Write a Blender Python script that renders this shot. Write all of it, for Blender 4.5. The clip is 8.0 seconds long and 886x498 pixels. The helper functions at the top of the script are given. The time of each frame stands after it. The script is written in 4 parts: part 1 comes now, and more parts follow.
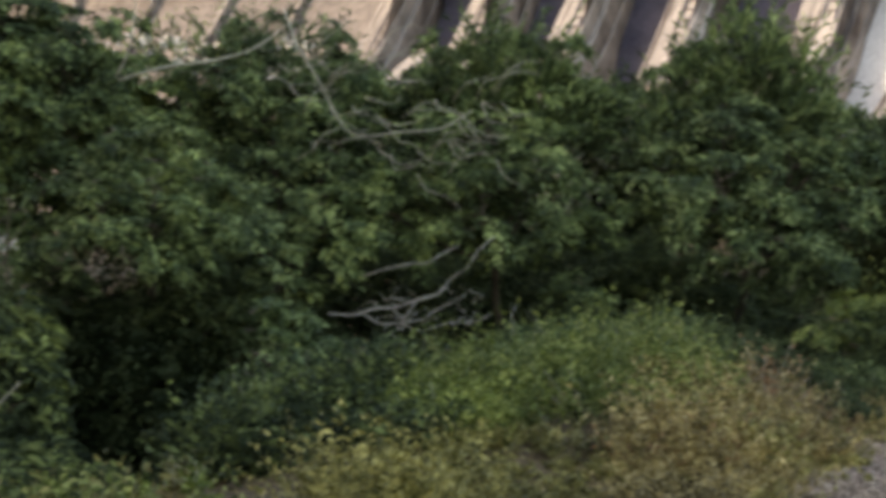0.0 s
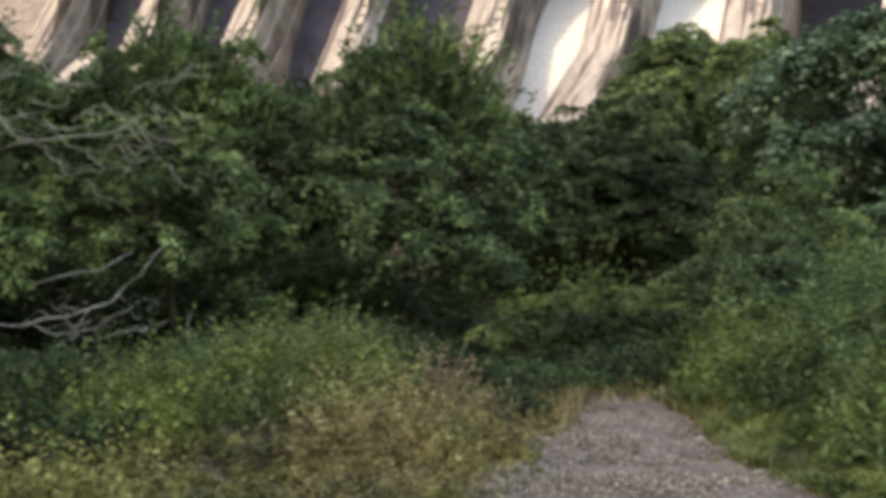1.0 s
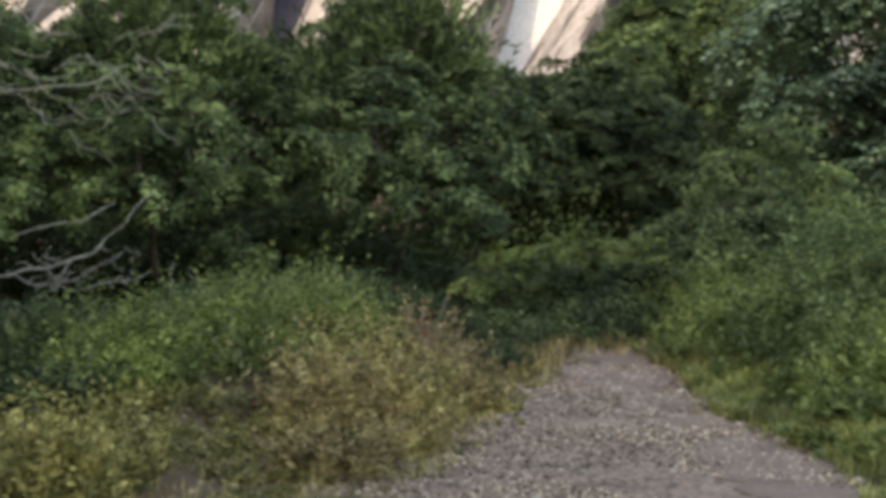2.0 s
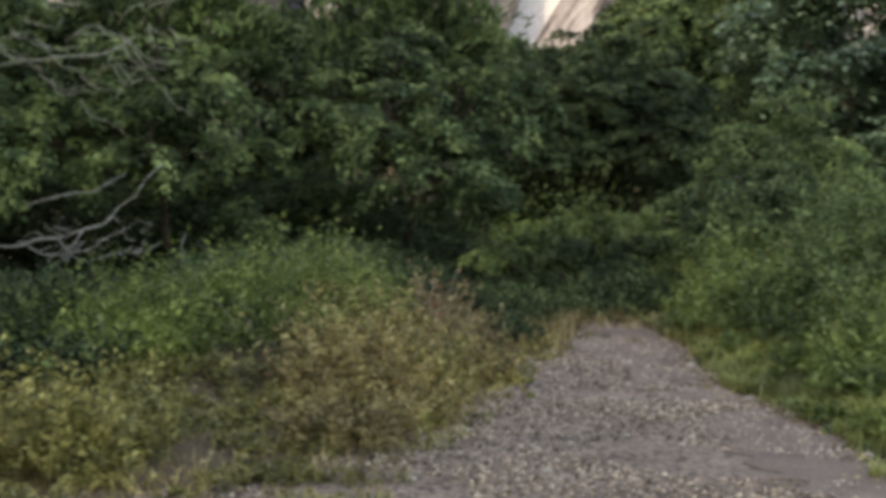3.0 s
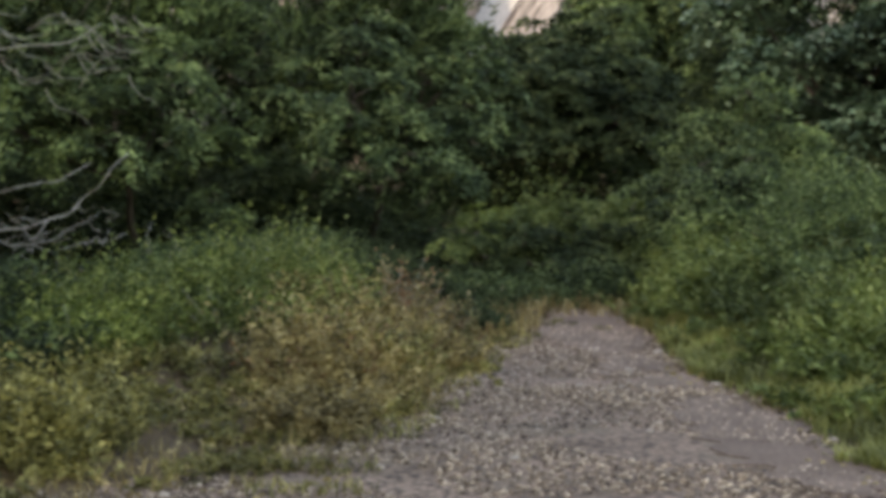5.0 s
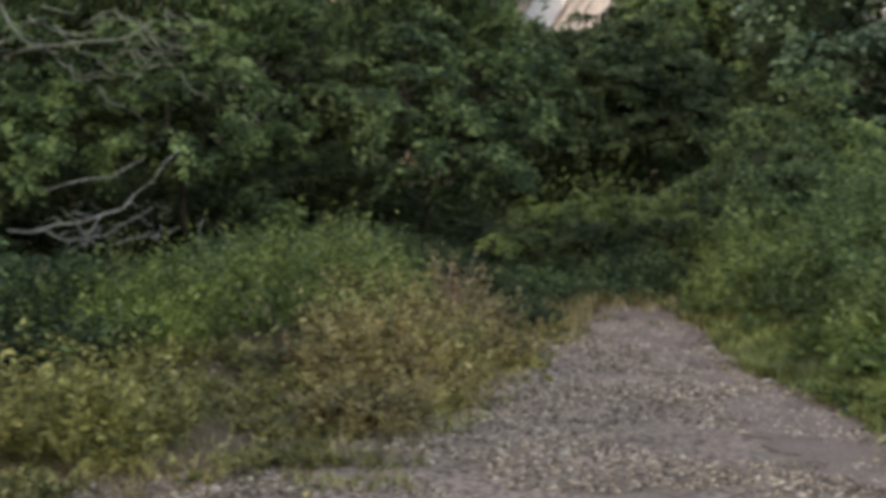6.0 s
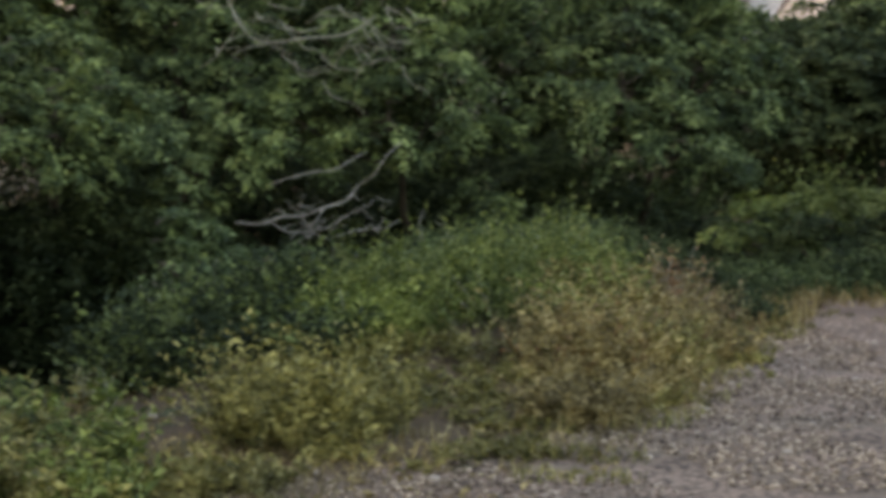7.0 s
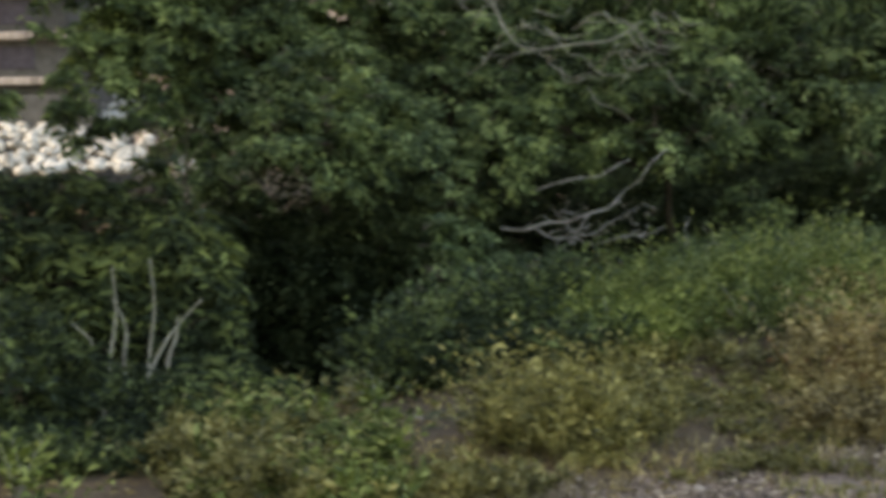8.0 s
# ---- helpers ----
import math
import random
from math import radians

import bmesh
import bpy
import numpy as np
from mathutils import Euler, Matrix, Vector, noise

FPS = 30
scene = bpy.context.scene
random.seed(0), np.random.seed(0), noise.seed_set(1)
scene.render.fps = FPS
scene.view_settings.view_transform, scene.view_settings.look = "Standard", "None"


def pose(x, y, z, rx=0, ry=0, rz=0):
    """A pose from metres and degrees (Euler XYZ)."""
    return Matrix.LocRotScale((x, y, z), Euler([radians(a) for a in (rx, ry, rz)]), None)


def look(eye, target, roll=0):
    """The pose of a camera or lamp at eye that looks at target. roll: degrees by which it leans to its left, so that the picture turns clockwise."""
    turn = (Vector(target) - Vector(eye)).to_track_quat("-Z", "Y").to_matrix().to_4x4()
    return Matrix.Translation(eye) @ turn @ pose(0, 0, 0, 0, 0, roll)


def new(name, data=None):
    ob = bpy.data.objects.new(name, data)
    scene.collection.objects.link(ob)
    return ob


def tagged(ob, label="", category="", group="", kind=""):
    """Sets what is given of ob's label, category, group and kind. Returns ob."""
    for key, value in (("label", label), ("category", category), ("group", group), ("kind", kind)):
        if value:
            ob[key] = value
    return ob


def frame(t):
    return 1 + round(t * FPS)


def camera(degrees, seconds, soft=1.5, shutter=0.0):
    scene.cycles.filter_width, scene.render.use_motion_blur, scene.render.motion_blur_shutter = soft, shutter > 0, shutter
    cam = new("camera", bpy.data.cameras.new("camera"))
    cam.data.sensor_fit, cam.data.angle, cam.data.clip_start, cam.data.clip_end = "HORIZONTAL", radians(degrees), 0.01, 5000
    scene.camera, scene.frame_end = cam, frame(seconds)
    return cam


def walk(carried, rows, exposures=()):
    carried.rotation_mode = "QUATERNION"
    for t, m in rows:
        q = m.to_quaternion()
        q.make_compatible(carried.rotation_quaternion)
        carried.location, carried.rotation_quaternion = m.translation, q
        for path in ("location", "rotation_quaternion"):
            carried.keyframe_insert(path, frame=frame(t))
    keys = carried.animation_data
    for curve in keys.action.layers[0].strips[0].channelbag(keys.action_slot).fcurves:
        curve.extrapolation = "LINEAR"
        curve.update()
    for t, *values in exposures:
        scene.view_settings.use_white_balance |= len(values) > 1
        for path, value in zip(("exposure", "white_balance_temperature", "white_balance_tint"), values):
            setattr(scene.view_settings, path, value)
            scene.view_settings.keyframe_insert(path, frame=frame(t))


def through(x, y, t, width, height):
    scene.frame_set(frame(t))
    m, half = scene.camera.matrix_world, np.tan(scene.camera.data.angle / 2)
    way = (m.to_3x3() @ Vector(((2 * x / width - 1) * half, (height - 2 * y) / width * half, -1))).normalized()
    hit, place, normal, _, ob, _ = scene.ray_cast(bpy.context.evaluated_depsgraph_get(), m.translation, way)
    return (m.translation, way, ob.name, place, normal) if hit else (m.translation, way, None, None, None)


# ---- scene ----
cam = camera(31.8, 8.0, soft=4.8, shutter=0.3)
EYE = 1.6
# seconds, yaw to the right, pitch, lean to the right (degrees): the camera turns where it stands
ROWS = [
    (0.0, 0.0, -1.09, -0.46), (0.2, 2.46, -0.88, -0.34), (0.5, 6.91, -0.44, -0.10), (0.8, 10.33, -1.23, 0.04),
    (1.0, 11.88, -0.90, 0.18), (1.5, 13.15, -1.93, 0.0), (1.7, 12.86, -2.35, -0.09), (2.8, 12.22, -3.33, -0.21),
    (3.0, 12.11, -3.67, -0.39), (3.5, 12.42, -3.63, -0.29), (4.0, 12.92, -3.75, -0.31), (4.5, 13.15, -4.02, -0.16),
    (4.7, 13.35, -4.04, -0.17), (5.8, 12.47, -4.32, -0.23), (6.0, 11.47, -4.27, -0.15), (6.5, 7.87, -4.04, 0.02),
    (7.0, 3.41, -4.53, 0.26), (7.5, -0.71, -4.46, 0.37), (8.0, -6.33, -4.23, 0.60),
]
walk(cam, [(t, pose(0, 0, EYE, 90 + pitch, 0, -yaw) @ pose(0, 0, 0, 0, 0, -lean)) for t, yaw, pitch, lean in ROWS],
     exposures=[(0.0, 2.3, 9200, 13), (0.6, 2.38, 9200, 13), (1.5, 2.48, 9200, 13), (2.8, 2.36, 9200, 13), (3.5, 2.3, 9200, 13), (8.0, 2.27, 9200, 13)])

# ---- light: a clear evening sky, low warm sun behind the left shoulder ----
SUN_EL, SUN_AZ = 30.0, 256.0          # degrees; azimuth clockwise from +y
world = bpy.data.worlds.new("sky")
scene.world = world
world.use_nodes = True
wn = world.node_tree.nodes
sky = wn.new("ShaderNodeTexSky")
sky.sky_type, sky.sun_disc = "NISHITA", False
sky.sun_elevation, sky.sun_rotation = radians(SUN_EL), radians(SUN_AZ)
world.node_tree.links.new(sky.outputs[0], wn["Background"].inputs[0])
wn["Background"].inputs[1].default_value = 0.15
sun_data = bpy.data.lights.new("sun", "SUN")
sun_data.energy, sun_data.angle, sun_data.color = 0.58, radians(0.53), (1.0, 0.955, 0.92)
sun = new("sun", sun_data)
sun_to = Vector((math.sin(radians(SUN_AZ)) * math.cos(radians(SUN_EL)), math.cos(radians(SUN_AZ)) * math.cos(radians(SUN_EL)), math.sin(radians(SUN_EL))))
sun.matrix_world = look(sun_to * 100, (0, 0, 0))


# ---- materials ----
def nodes_of(name):
    m = bpy.data.materials.new(name)
    m.use_nodes = True
    nt = m.node_tree
    return m, nt, nt.nodes["Principled BSDF"]


def ramp(nt, fac, stops):
    r = nt.nodes.new("ShaderNodeValToRGB")
    el = r.color_ramp.elements
    while len(el) < len(stops):
        el.new(0.5)
    for e, (p, c) in zip(el, stops):
        e.position, e.color = p, (*c, 1)
    nt.links.new(fac, r.inputs[0])
    return r.outputs[0]


def texture(nt, scale, detail=5.0, stretch=(1, 1, 1), kind="noise", turn=0.0):
    co = nt.nodes.new("ShaderNodeNewGeometry")
    mp = nt.nodes.new("ShaderNodeMapping")
    mp.vector_type = "TEXTURE"
    mp.inputs["Rotation"].default_value = (0, 0, radians(turn))
    mp.inputs["Scale"].default_value = tuple(1 / k for k in stretch)
    nt.links.new(co.outputs["Position"], mp.inputs[0])
    t = nt.nodes.new("ShaderNodeTexVoronoi" if kind == "cells" else "ShaderNodeTexNoise")
    t.inputs["Scale"].default_value = scale
    if kind != "cells":
        t.inputs["Detail"].default_value = detail
    nt.links.new(mp.outputs[0], t.inputs["Vector"])
    return t.outputs["Distance" if kind == "cells" else "Fac"]


def mixed(nt, fac, a, b, how="MIX"):
    m = nt.nodes.new("ShaderNodeMix")
    m.data_type, m.blend_type = "RGBA", how
    for sock, v in ((m.inputs[0], fac), (m.inputs[6], a), (m.inputs[7], b)):
        if isinstance(v, (int, float)):
            sock.default_value = v
        elif isinstance(v, tuple):
            sock.default_value = (*v, 1)
        else:
            nt.links.new(v, sock)
    return m.outputs[2]


def bumped(nt, bsdf, height, strength, distance):
    b = nt.nodes.new("ShaderNodeBump")
    b.inputs["Strength"].default_value, b.inputs["Distance"].default_value = strength, distance
    nt.links.new(height, b.inputs["Height"])
    nt.links.new(b.outputs[0], bsdf.inputs["Normal"])


def leaf_material(name, dark, mid, light, patch=0.6, gloss=0.6, through=0.25, cluster=4.0, cluster_share=0.6, shine=0.35):
    """Leaves: a colour for each leaf, drifting from clump to clump, with light coming through the blade."""
    m, nt, bsdf = nodes_of(name)
    geo = nt.nodes.new("ShaderNodeNewGeometry")
    both = mixed(nt, cluster_share, geo.outputs["Random Per Island"], ramp(nt, texture(nt, cluster, 2.0), [(0.3, (0, 0, 0)), (0.7, (1, 1, 1))]))
    own = ramp(nt, both, [(0.15, dark), (0.5, mid), (0.9, light)])
    drift = ramp(nt, texture(nt, patch, 3.0), [(0.35, (0.6, 0.62, 0.62)), (0.65, (1.3, 1.25, 1.05))])
    col = mixed(nt, 1.0, own, drift, "MULTIPLY")
    nt.links.new(col, bsdf.inputs["Base Color"])
    bsdf.inputs["Roughness"].default_value = gloss
    bsdf.inputs["Specular IOR Level"].default_value = shine
    tr = nt.nodes.new("ShaderNodeBsdfTranslucent")
    nt.links.new(col, tr.inputs[0])
    mx = nt.nodes.new("ShaderNodeMixShader")
    mx.inputs[0].default_value = through
    nt.links.new(bsdf.outputs[0], mx.inputs[1])
    nt.links.new(tr.outputs[0], mx.inputs[2])
    nt.links.new(mx.outputs[0], nt.nodes["Material Output"].inputs[0])
    return m


def rough_material(name, stops, scale, fine, bump, distance, rough=0.9, stretch=(1, 1, 1), stains=None, stain_scale=0.5, flatness=0.7, turn=0.0):
    """Earth, bark, stone, concrete: two scales of mottling, with relief."""
    m, nt, bsdf = nodes_of(name)
    big, small = texture(nt, scale, 6.0, stretch, turn=turn), texture(nt, fine, 4.0, stretch, turn=turn)
    col = ramp(nt, big, stops)
    grain = ramp(nt, small, [(0.3, (flatness,) * 3), (0.7, (2 - flatness,) * 3)])
    col = mixed(nt, 1.0, col, grain, "MULTIPLY")
    if stains:
        mask = ramp(nt, texture(nt, stain_scale, 8.0, stains[1], turn=turn), [(0.5, (0, 0, 0)), (0.62, (1, 1, 1))])
        col = mixed(nt, mask, col, stains[0])
    nt.links.new(col, bsdf.inputs["Base Color"])
    bsdf.inputs["Roughness"].default_value = rough
    bsdf.inputs["Specular IOR Level"].default_value = 0.25
    bumped(nt, bsdf, small, bump, distance)
    return m


M_TREE = leaf_material("tree_leaves", (0.03, 0.049, 0.027), (0.08, 0.118, 0.052), (0.32, 0.4, 0.185), cluster=3.2, cluster_share=0.5, shine=0.2, through=0.3)
M_TREE2 = leaf_material("lighter_tree_leaves", (0.032, 0.051, 0.026), (0.09, 0.13, 0.052), (0.34, 0.425, 0.18), cluster=3.2, cluster_share=0.5, shine=0.2, through=0.3)
# leaves darkened in colour to stand for foliage in deep shade
M_SHADED = leaf_material("shade_dark_leaves", (0.028, 0.042, 0.022), (0.056, 0.08, 0.04), (0.14, 0.175, 0.08), through=0.3, shine=0.12)
M_VINE = leaf_material("vine_leaves", (0.036, 0.066, 0.04), (0.12, 0.18, 0.105), (0.31, 0.395, 0.26), through=0.25, gloss=0.5)
M_WEED = leaf_material("weed_leaves", (0.03, 0.046, 0.013), (0.13, 0.17, 0.04), (0.45, 0.48, 0.17), patch=1.2, cluster=6.0, cluster_share=0.45)
M_YELLOW = leaf_material("yellowing_weeds", (0.06, 0.06, 0.02), (0.2, 0.178, 0.058), (0.52, 0.45, 0.19), patch=1.3, cluster=6.0, cluster_share=0.45)
M_DRY = leaf_material("dry_weeds", (0.08, 0.06, 0.026), (0.28, 0.205, 0.085), (0.68, 0.53, 0.27), patch=1.3, cluster=6.0, cluster_share=0.45)
M_RED = leaf_material("rusty_weeds", (0.14, 0.06, 0.035), (0.32, 0.155, 0.085), (0.55, 0.31, 0.18))
M_LAWN = leaf_material("short_grass", (0.1, 0.11, 0.034), (0.24, 0.25, 0.078), (0.44, 0.44, 0.17), patch=0.9, cluster=3.0)
# near-black leaves with few bright ones: the hollow's shade is in the colour
M_WILLOW_SHADE = leaf_material("shaded_long_leaves", (0.018, 0.03, 0.018), (0.045, 0.064, 0.032), (0.24, 0.29, 0.11), cluster=3.5, cluster_share=0.45, shine=0.15)
M_BANK = leaf_material("bank_grass", (0.04, 0.062, 0.018), (0.135, 0.178, 0.052), (0.31, 0.36, 0.125), patch=0.8, cluster=3.5)
M_BARK = rough_material("bark", [(0.3, (0.05, 0.038, 0.028)), (0.7, (0.13, 0.1, 0.075))], 6, 40, 0.6, 0.01, stretch=(1, 1, 0.25))
M_TWIG = rough_material("pale_twig", [(0.3, (0.2, 0.185, 0.14)), (0.7, (0.4, 0.37, 0.29))], 8, 60, 0.4, 0.003)
M_DEAD = rough_material("dead_wood", [(0.3, (0.24, 0.215, 0.18)), (0.7, (0.46, 0.42, 0.37))], 8, 60, 0.4, 0.003)
M_STONE = leaf_material("gravel_stone", (0.09, 0.059, 0.044), (0.29, 0.205, 0.158), (0.68, 0.53, 0.435), through=0.0, gloss=0.85, cluster_share=0.05)
M_ASPHALT = rough_material("worn_asphalt", [(0.3, (0.14, 0.094, 0.07)), (0.55, (0.185, 0.127, 0.096)), (0.75, (0.24, 0.168, 0.128))], 3.0, 45, 0.7, 0.006)
M_CONCRETE = rough_material("weathered_concrete", [(0.3, (0.2, 0.172, 0.152)), (0.7, (0.36, 0.315, 0.282))], 0.3, 3.0, 0.4, 0.03,
                            stretch=(2.2, 0.35, 0.35), stains=((0.075, 0.06, 0.054), (7.0, 0.3, 0.3)), stain_scale=0.6, turn=-33.4)
M_CHUTE = rough_material("smooth_concrete", [(0.3, (0.48, 0.455, 0.43)), (0.7, (0.6, 0.575, 0.54))], 0.15, 6.0, 0.1, 0.01, flatness=0.85)
# dark iron and openings; on the gates its purple stands for bay shade
M_STEEL_SHADE = rough_material("dark_steel_and_bay_shade", [(0.3, (0.035, 0.032, 0.045)), (0.7, (0.07, 0.06, 0.075))], 0.8, 6, 0.3, 0.01, rough=0.6)
# concrete darkened so that the sunlit building looks shaded
M_GREY_SHADE = rough_material("shaded_grey_concrete", [(0.3, (0.05, 0.05, 0.048)), (0.7, (0.1, 0.098, 0.092))], 0.4, 4.0, 0.4, 0.03)
M_OLD = rough_material("old_grey_concrete", [(0.3, (0.125, 0.105, 0.095)), (0.7, (0.2, 0.17, 0.152))], 0.2, 2.0, 0.4, 0.03)
M_PALE = rough_material("pale_stone", [(0.3, (0.34, 0.27, 0.21)), (0.7, (0.55, 0.45, 0.37))], 20, 90, 0.5, 0.004)
M_ROCK = rough_material("pale_rock", [(0.3, (0.3, 0.28, 0.24)), (0.7, (0.56, 0.53, 0.47))], 0.5, 4.0, 0.6, 0.05)
M_HILL = rough_material("wooded_slope", [(0.3, (0.03, 0.05, 0.02)), (0.7, (0.09, 0.12, 0.04))], 0.2, 1.5, 1.0, 0.5)


def ground_material():
    m, nt, bsdf = nodes_of("leaf_littered_earth")
    earth = ramp(nt, texture(nt, 0.9, 6.0), [(0.3, (0.05, 0.03, 0.015)), (0.55, (0.125, 0.08, 0.041)), (0.75, (0.25, 0.165, 0.09))])
    litter = ramp(nt, texture(nt, 28, 3.0), [(0.35, (0.6, 0.6, 0.6)), (0.7, (1.4, 1.35, 1.25))])
    moss = ramp(nt, texture(nt, 1.6, 5.0), [(0.58, (0, 0, 0)), (0.7, (1, 1, 1))])
    col = mixed(nt, moss, mixed(nt, 1.0, earth, litter, "MULTIPLY"), (0.055, 0.075, 0.022))
    nt.links.new(col, bsdf.inputs["Base Color"])
    bsdf.inputs["Roughness"].default_value = 0.95
    bumped(nt, bsdf, texture(nt, 30, 5.0), 0.7, 0.02)
    return m


def road_material():
    m, nt, bsdf = nodes_of("gravel_road")
    cells = texture(nt, 24, kind="cells")
    stones = ramp(nt, cells, [(0.0, (0.4, 0.276, 0.206)), (0.4, (0.255, 0.172, 0.126)), (0.75, (0.08, 0.052, 0.036))])
    dirt = ramp(nt, texture(nt, 1.3, 6.0), [(0.35, (0.6, 0.54, 0.46)), (0.5, (1.0, 0.97, 0.94)), (0.7, (1.3, 1.27, 1.24))])
    col = mixed(nt, 1.0, stones, dirt, "MULTIPLY")
    sand = ramp(nt, texture(nt, 2.3, 5.0), [(0.52, (0, 0, 0)), (0.66, (1, 1, 1))])
    col = mixed(nt, sand, col, (0.18, 0.125, 0.085))
    nt.links.new(col, bsdf.inputs["Base Color"])
    bsdf.inputs["Roughness"].default_value = 0.92
    bumped(nt, bsdf, cells, 0.8, 0.015)
    return m


M_GROUND, M_ROAD = ground_material(), road_material()


# ---- building helpers ----
def polar(az, d, z=0.0):
    """A place by its bearing from the camera's foot (degrees clockwise from +y) and its distance."""
    return Vector((d * math.sin(radians(az)), d * math.cos(radians(az)), z))


def link_mesh(name, verts, faces, material, parent=None, label="", smooth=False):
    me = bpy.data.meshes.new(name)
    me.from_pydata([tuple(v) for v in verts], [], faces)
    me.materials.append(material)
    if smooth:
        me.polygons.foreach_set("use_smooth", [True] * len(me.polygons))
    ob = new(name, me)
    if parent is not None:
        ob.parent = parent
        ob.matrix_parent_inverse = parent.matrix_basis.inverted()
    if label:
        ob["label"] = label
    return ob


def tri_mesh(name, verts, tris, material, parent=None, label=""):
    """A mesh from arrays of corners and triangles."""
    me = bpy.data.meshes.new(name)
    me.vertices.add(len(verts))
    me.vertices.foreach_set("co", np.ascontiguousarray(verts, dtype=np.float32).ravel())
    me.loops.add(len(tris) * 3)
    me.loops.foreach_set("vertex_index", np.ascontiguousarray(tris, dtype=np.int32).ravel())
    me.polygons.add(len(tris))
    me.polygons.foreach_set("loop_start", np.arange(0, len(tris) * 3, 3, dtype=np.int32))
    me.update(calc_edges=True)
    me.materials.append(material)
    ob = new(name, me)
    if parent is not None:
        ob.parent = parent
        ob.matrix_parent_inverse = parent.matrix_basis.inverted()
    if label:
        ob["label"] = label
    return ob


def part(name, bm, material, parent, label=""):
    me = bpy.data.meshes.new(name)
    bm.to_mesh(me)
    bm.free()
    me.materials.append(material)
    ob = new(name, me)
    ob.parent = parent
    ob.matrix_parent_inverse = parent.matrix_basis.inverted()
    if label:
        ob["label"] = label
    return ob


def thing(name, place, label, category, group="", kind=""):
    ob = new(name)
    ob.empty_display_size = 0.2
    ob.matrix_basis = Matrix.Translation(place)
    return tagged(ob, label, category, group, kind)


def unit(a):
    return a / np.maximum(np.linalg.norm(a, axis=-1, keepdims=True), 1e-9)


def bezier_pts(pts, n):
    """A smooth line through the points (Catmull-Rom), n steps between two of them."""
    p = [Vector(q) for q in pts]
    p = [p[0] * 2 - p[1]] + p + [p[-1] * 2 - p[-2]]
    out = []
    for i in range(1, len(p) - 2):
        a, b, c, d = p[i - 1:i + 3]
        for k in range(n):
            t = k / n
            out.append(0.5 * ((2 * b) + (c - a) * t + (2 * a - 5 * b + 4 * c - d) * t * t + (3 * b - a - 3 * c + d) * t ** 3))
    return out + [p[-2]]


def tube_data(pts, r0, r1, sides=6, wobble=0.0, rng=random):
    vs, fs = [], []
    n = len(pts)
    for i, p in enumerate(pts):
        ahead = (pts[min(i + 1, n - 1)] - pts[max(i - 1, 0)]).normalized()
        side = ahead.cross(Vector((0.31, 0.2, 0.93))).normalized()
        up = side.cross(ahead)
        r = r0 + (r1 - r0) * i / (n - 1)
        for k in range(sides):
            a = 2 * math.pi * k / sides
            rr = r * (1 + wobble * (rng.random() - 0.5))
            vs.append(p + side * math.cos(a) * rr + up * math.sin(a) * rr)
    for i in range(n - 1):
        for k in range(sides):
            fs.append((i * sides + k, i * sides + (k + 1) % sides, (i + 1) * sides + (k + 1) % sides, (i + 1) * sides + k))
    fs.append(tuple(range(sides))[::-1])
    fs.append(tuple((n - 1) * sides + k for k in range(sides)))
    return vs, fs


def limb(name, pts, r0, r1, material, parent, label="", steps=5, sides=6):
    vs, fs = tube_data(bezier_pts(pts, steps), r0, r1, sides, 0.25)
    return link_mesh(name, vs, fs, material, parent, label, smooth=True)


def spray_data(rng, base, way, length, count, leaf, width, droop, spread=0.9, flat=0.6, jitter=0.45, face=None):
    """Leaves along many short twigs. base, way: arrays of places and directions; returns corners and triangles, a folded blade a leaf."""
    n = len(base)
    length = np.broadcast_to(np.asarray(length, float), (n,))
    s = np.broadcast_to(np.linspace(0.15, 1.0, count)[None, :], (n, count)) + rng.uniform(-0.05, 0.05, (n, count))
    reach = (length[:, None] * s)[..., None]
    at = base[:, None] + way[:, None] * reach
    at[..., 2] -= droop * length[:, None] * s ** 2
    tang = way[:, None] * np.ones((1, count, 1))
    tang[..., 2] -= 2 * droop * s
    tang = unit(tang)
    side = unit(np.cross(tang, np.array([0.0, 0.0, 1.0])) + 1e-6)
    sign = np.where(np.arange(count) % 2 == 0, 1.0, -1.0)[None, :, None]
    axis = unit(tang * (1 - spread * 0.5) + side * sign * spread + rng.normal(0, jitter * 0.6, (n, count, 3)))
    lift = np.array([0, 0, 1.0]) * flat
    if face is not None:
        lift = lift + face[:, None]
    up = unit(lift + rng.normal(0, jitter, (n, count, 3)))
    wide = unit(np.cross(up, axis))
    norm = np.cross(axis, wide)
    size = leaf * rng.uniform(0.6, 1.25, (n, count, 1)) * (1.15 - 0.35 * s[..., None])
    w = size * width
    v = np.stack([at, at + axis * size * 0.45 + wide * w + norm * size * 0.1, at + axis * size - norm * size * 0.12,
                  at + axis * size * 0.45 - wide * w + norm * size * 0.1], axis=2)
    v = v.reshape(-1, 3)
    i = np.arange(len(v) // 4) * 4
    tris = np.stack([np.stack([i, i + 1, i + 2], 1), np.stack([i, i + 2, i + 3], 1)], 1).reshape(-1, 3)
    return v, tris


def stem_data(base, tip, r):
    """Thin three-sided stems from base to tip."""
    n = len(base)
    ahead = unit(tip - base)
    a = unit(np.cross(ahead, np.array([0.3, 0.9, 0.1])))
    b = np.cross(ahead, a)
    r = np.broadcast_to(np.asarray(r, float), (n,))[:, None]
    ring = [a, -0.5 * a + 0.87 * b, -0.5 * a - 0.87 * b]
    v = np.stack([base + q * r for q in ring] + [tip], 1).reshape(-1, 3)
    i = np.arange(n) * 4
    tris = np.concatenate([np.stack([i + k, i + (k + 1) % 3, i + 3], 1) for k in range(3)])
    return v, tris


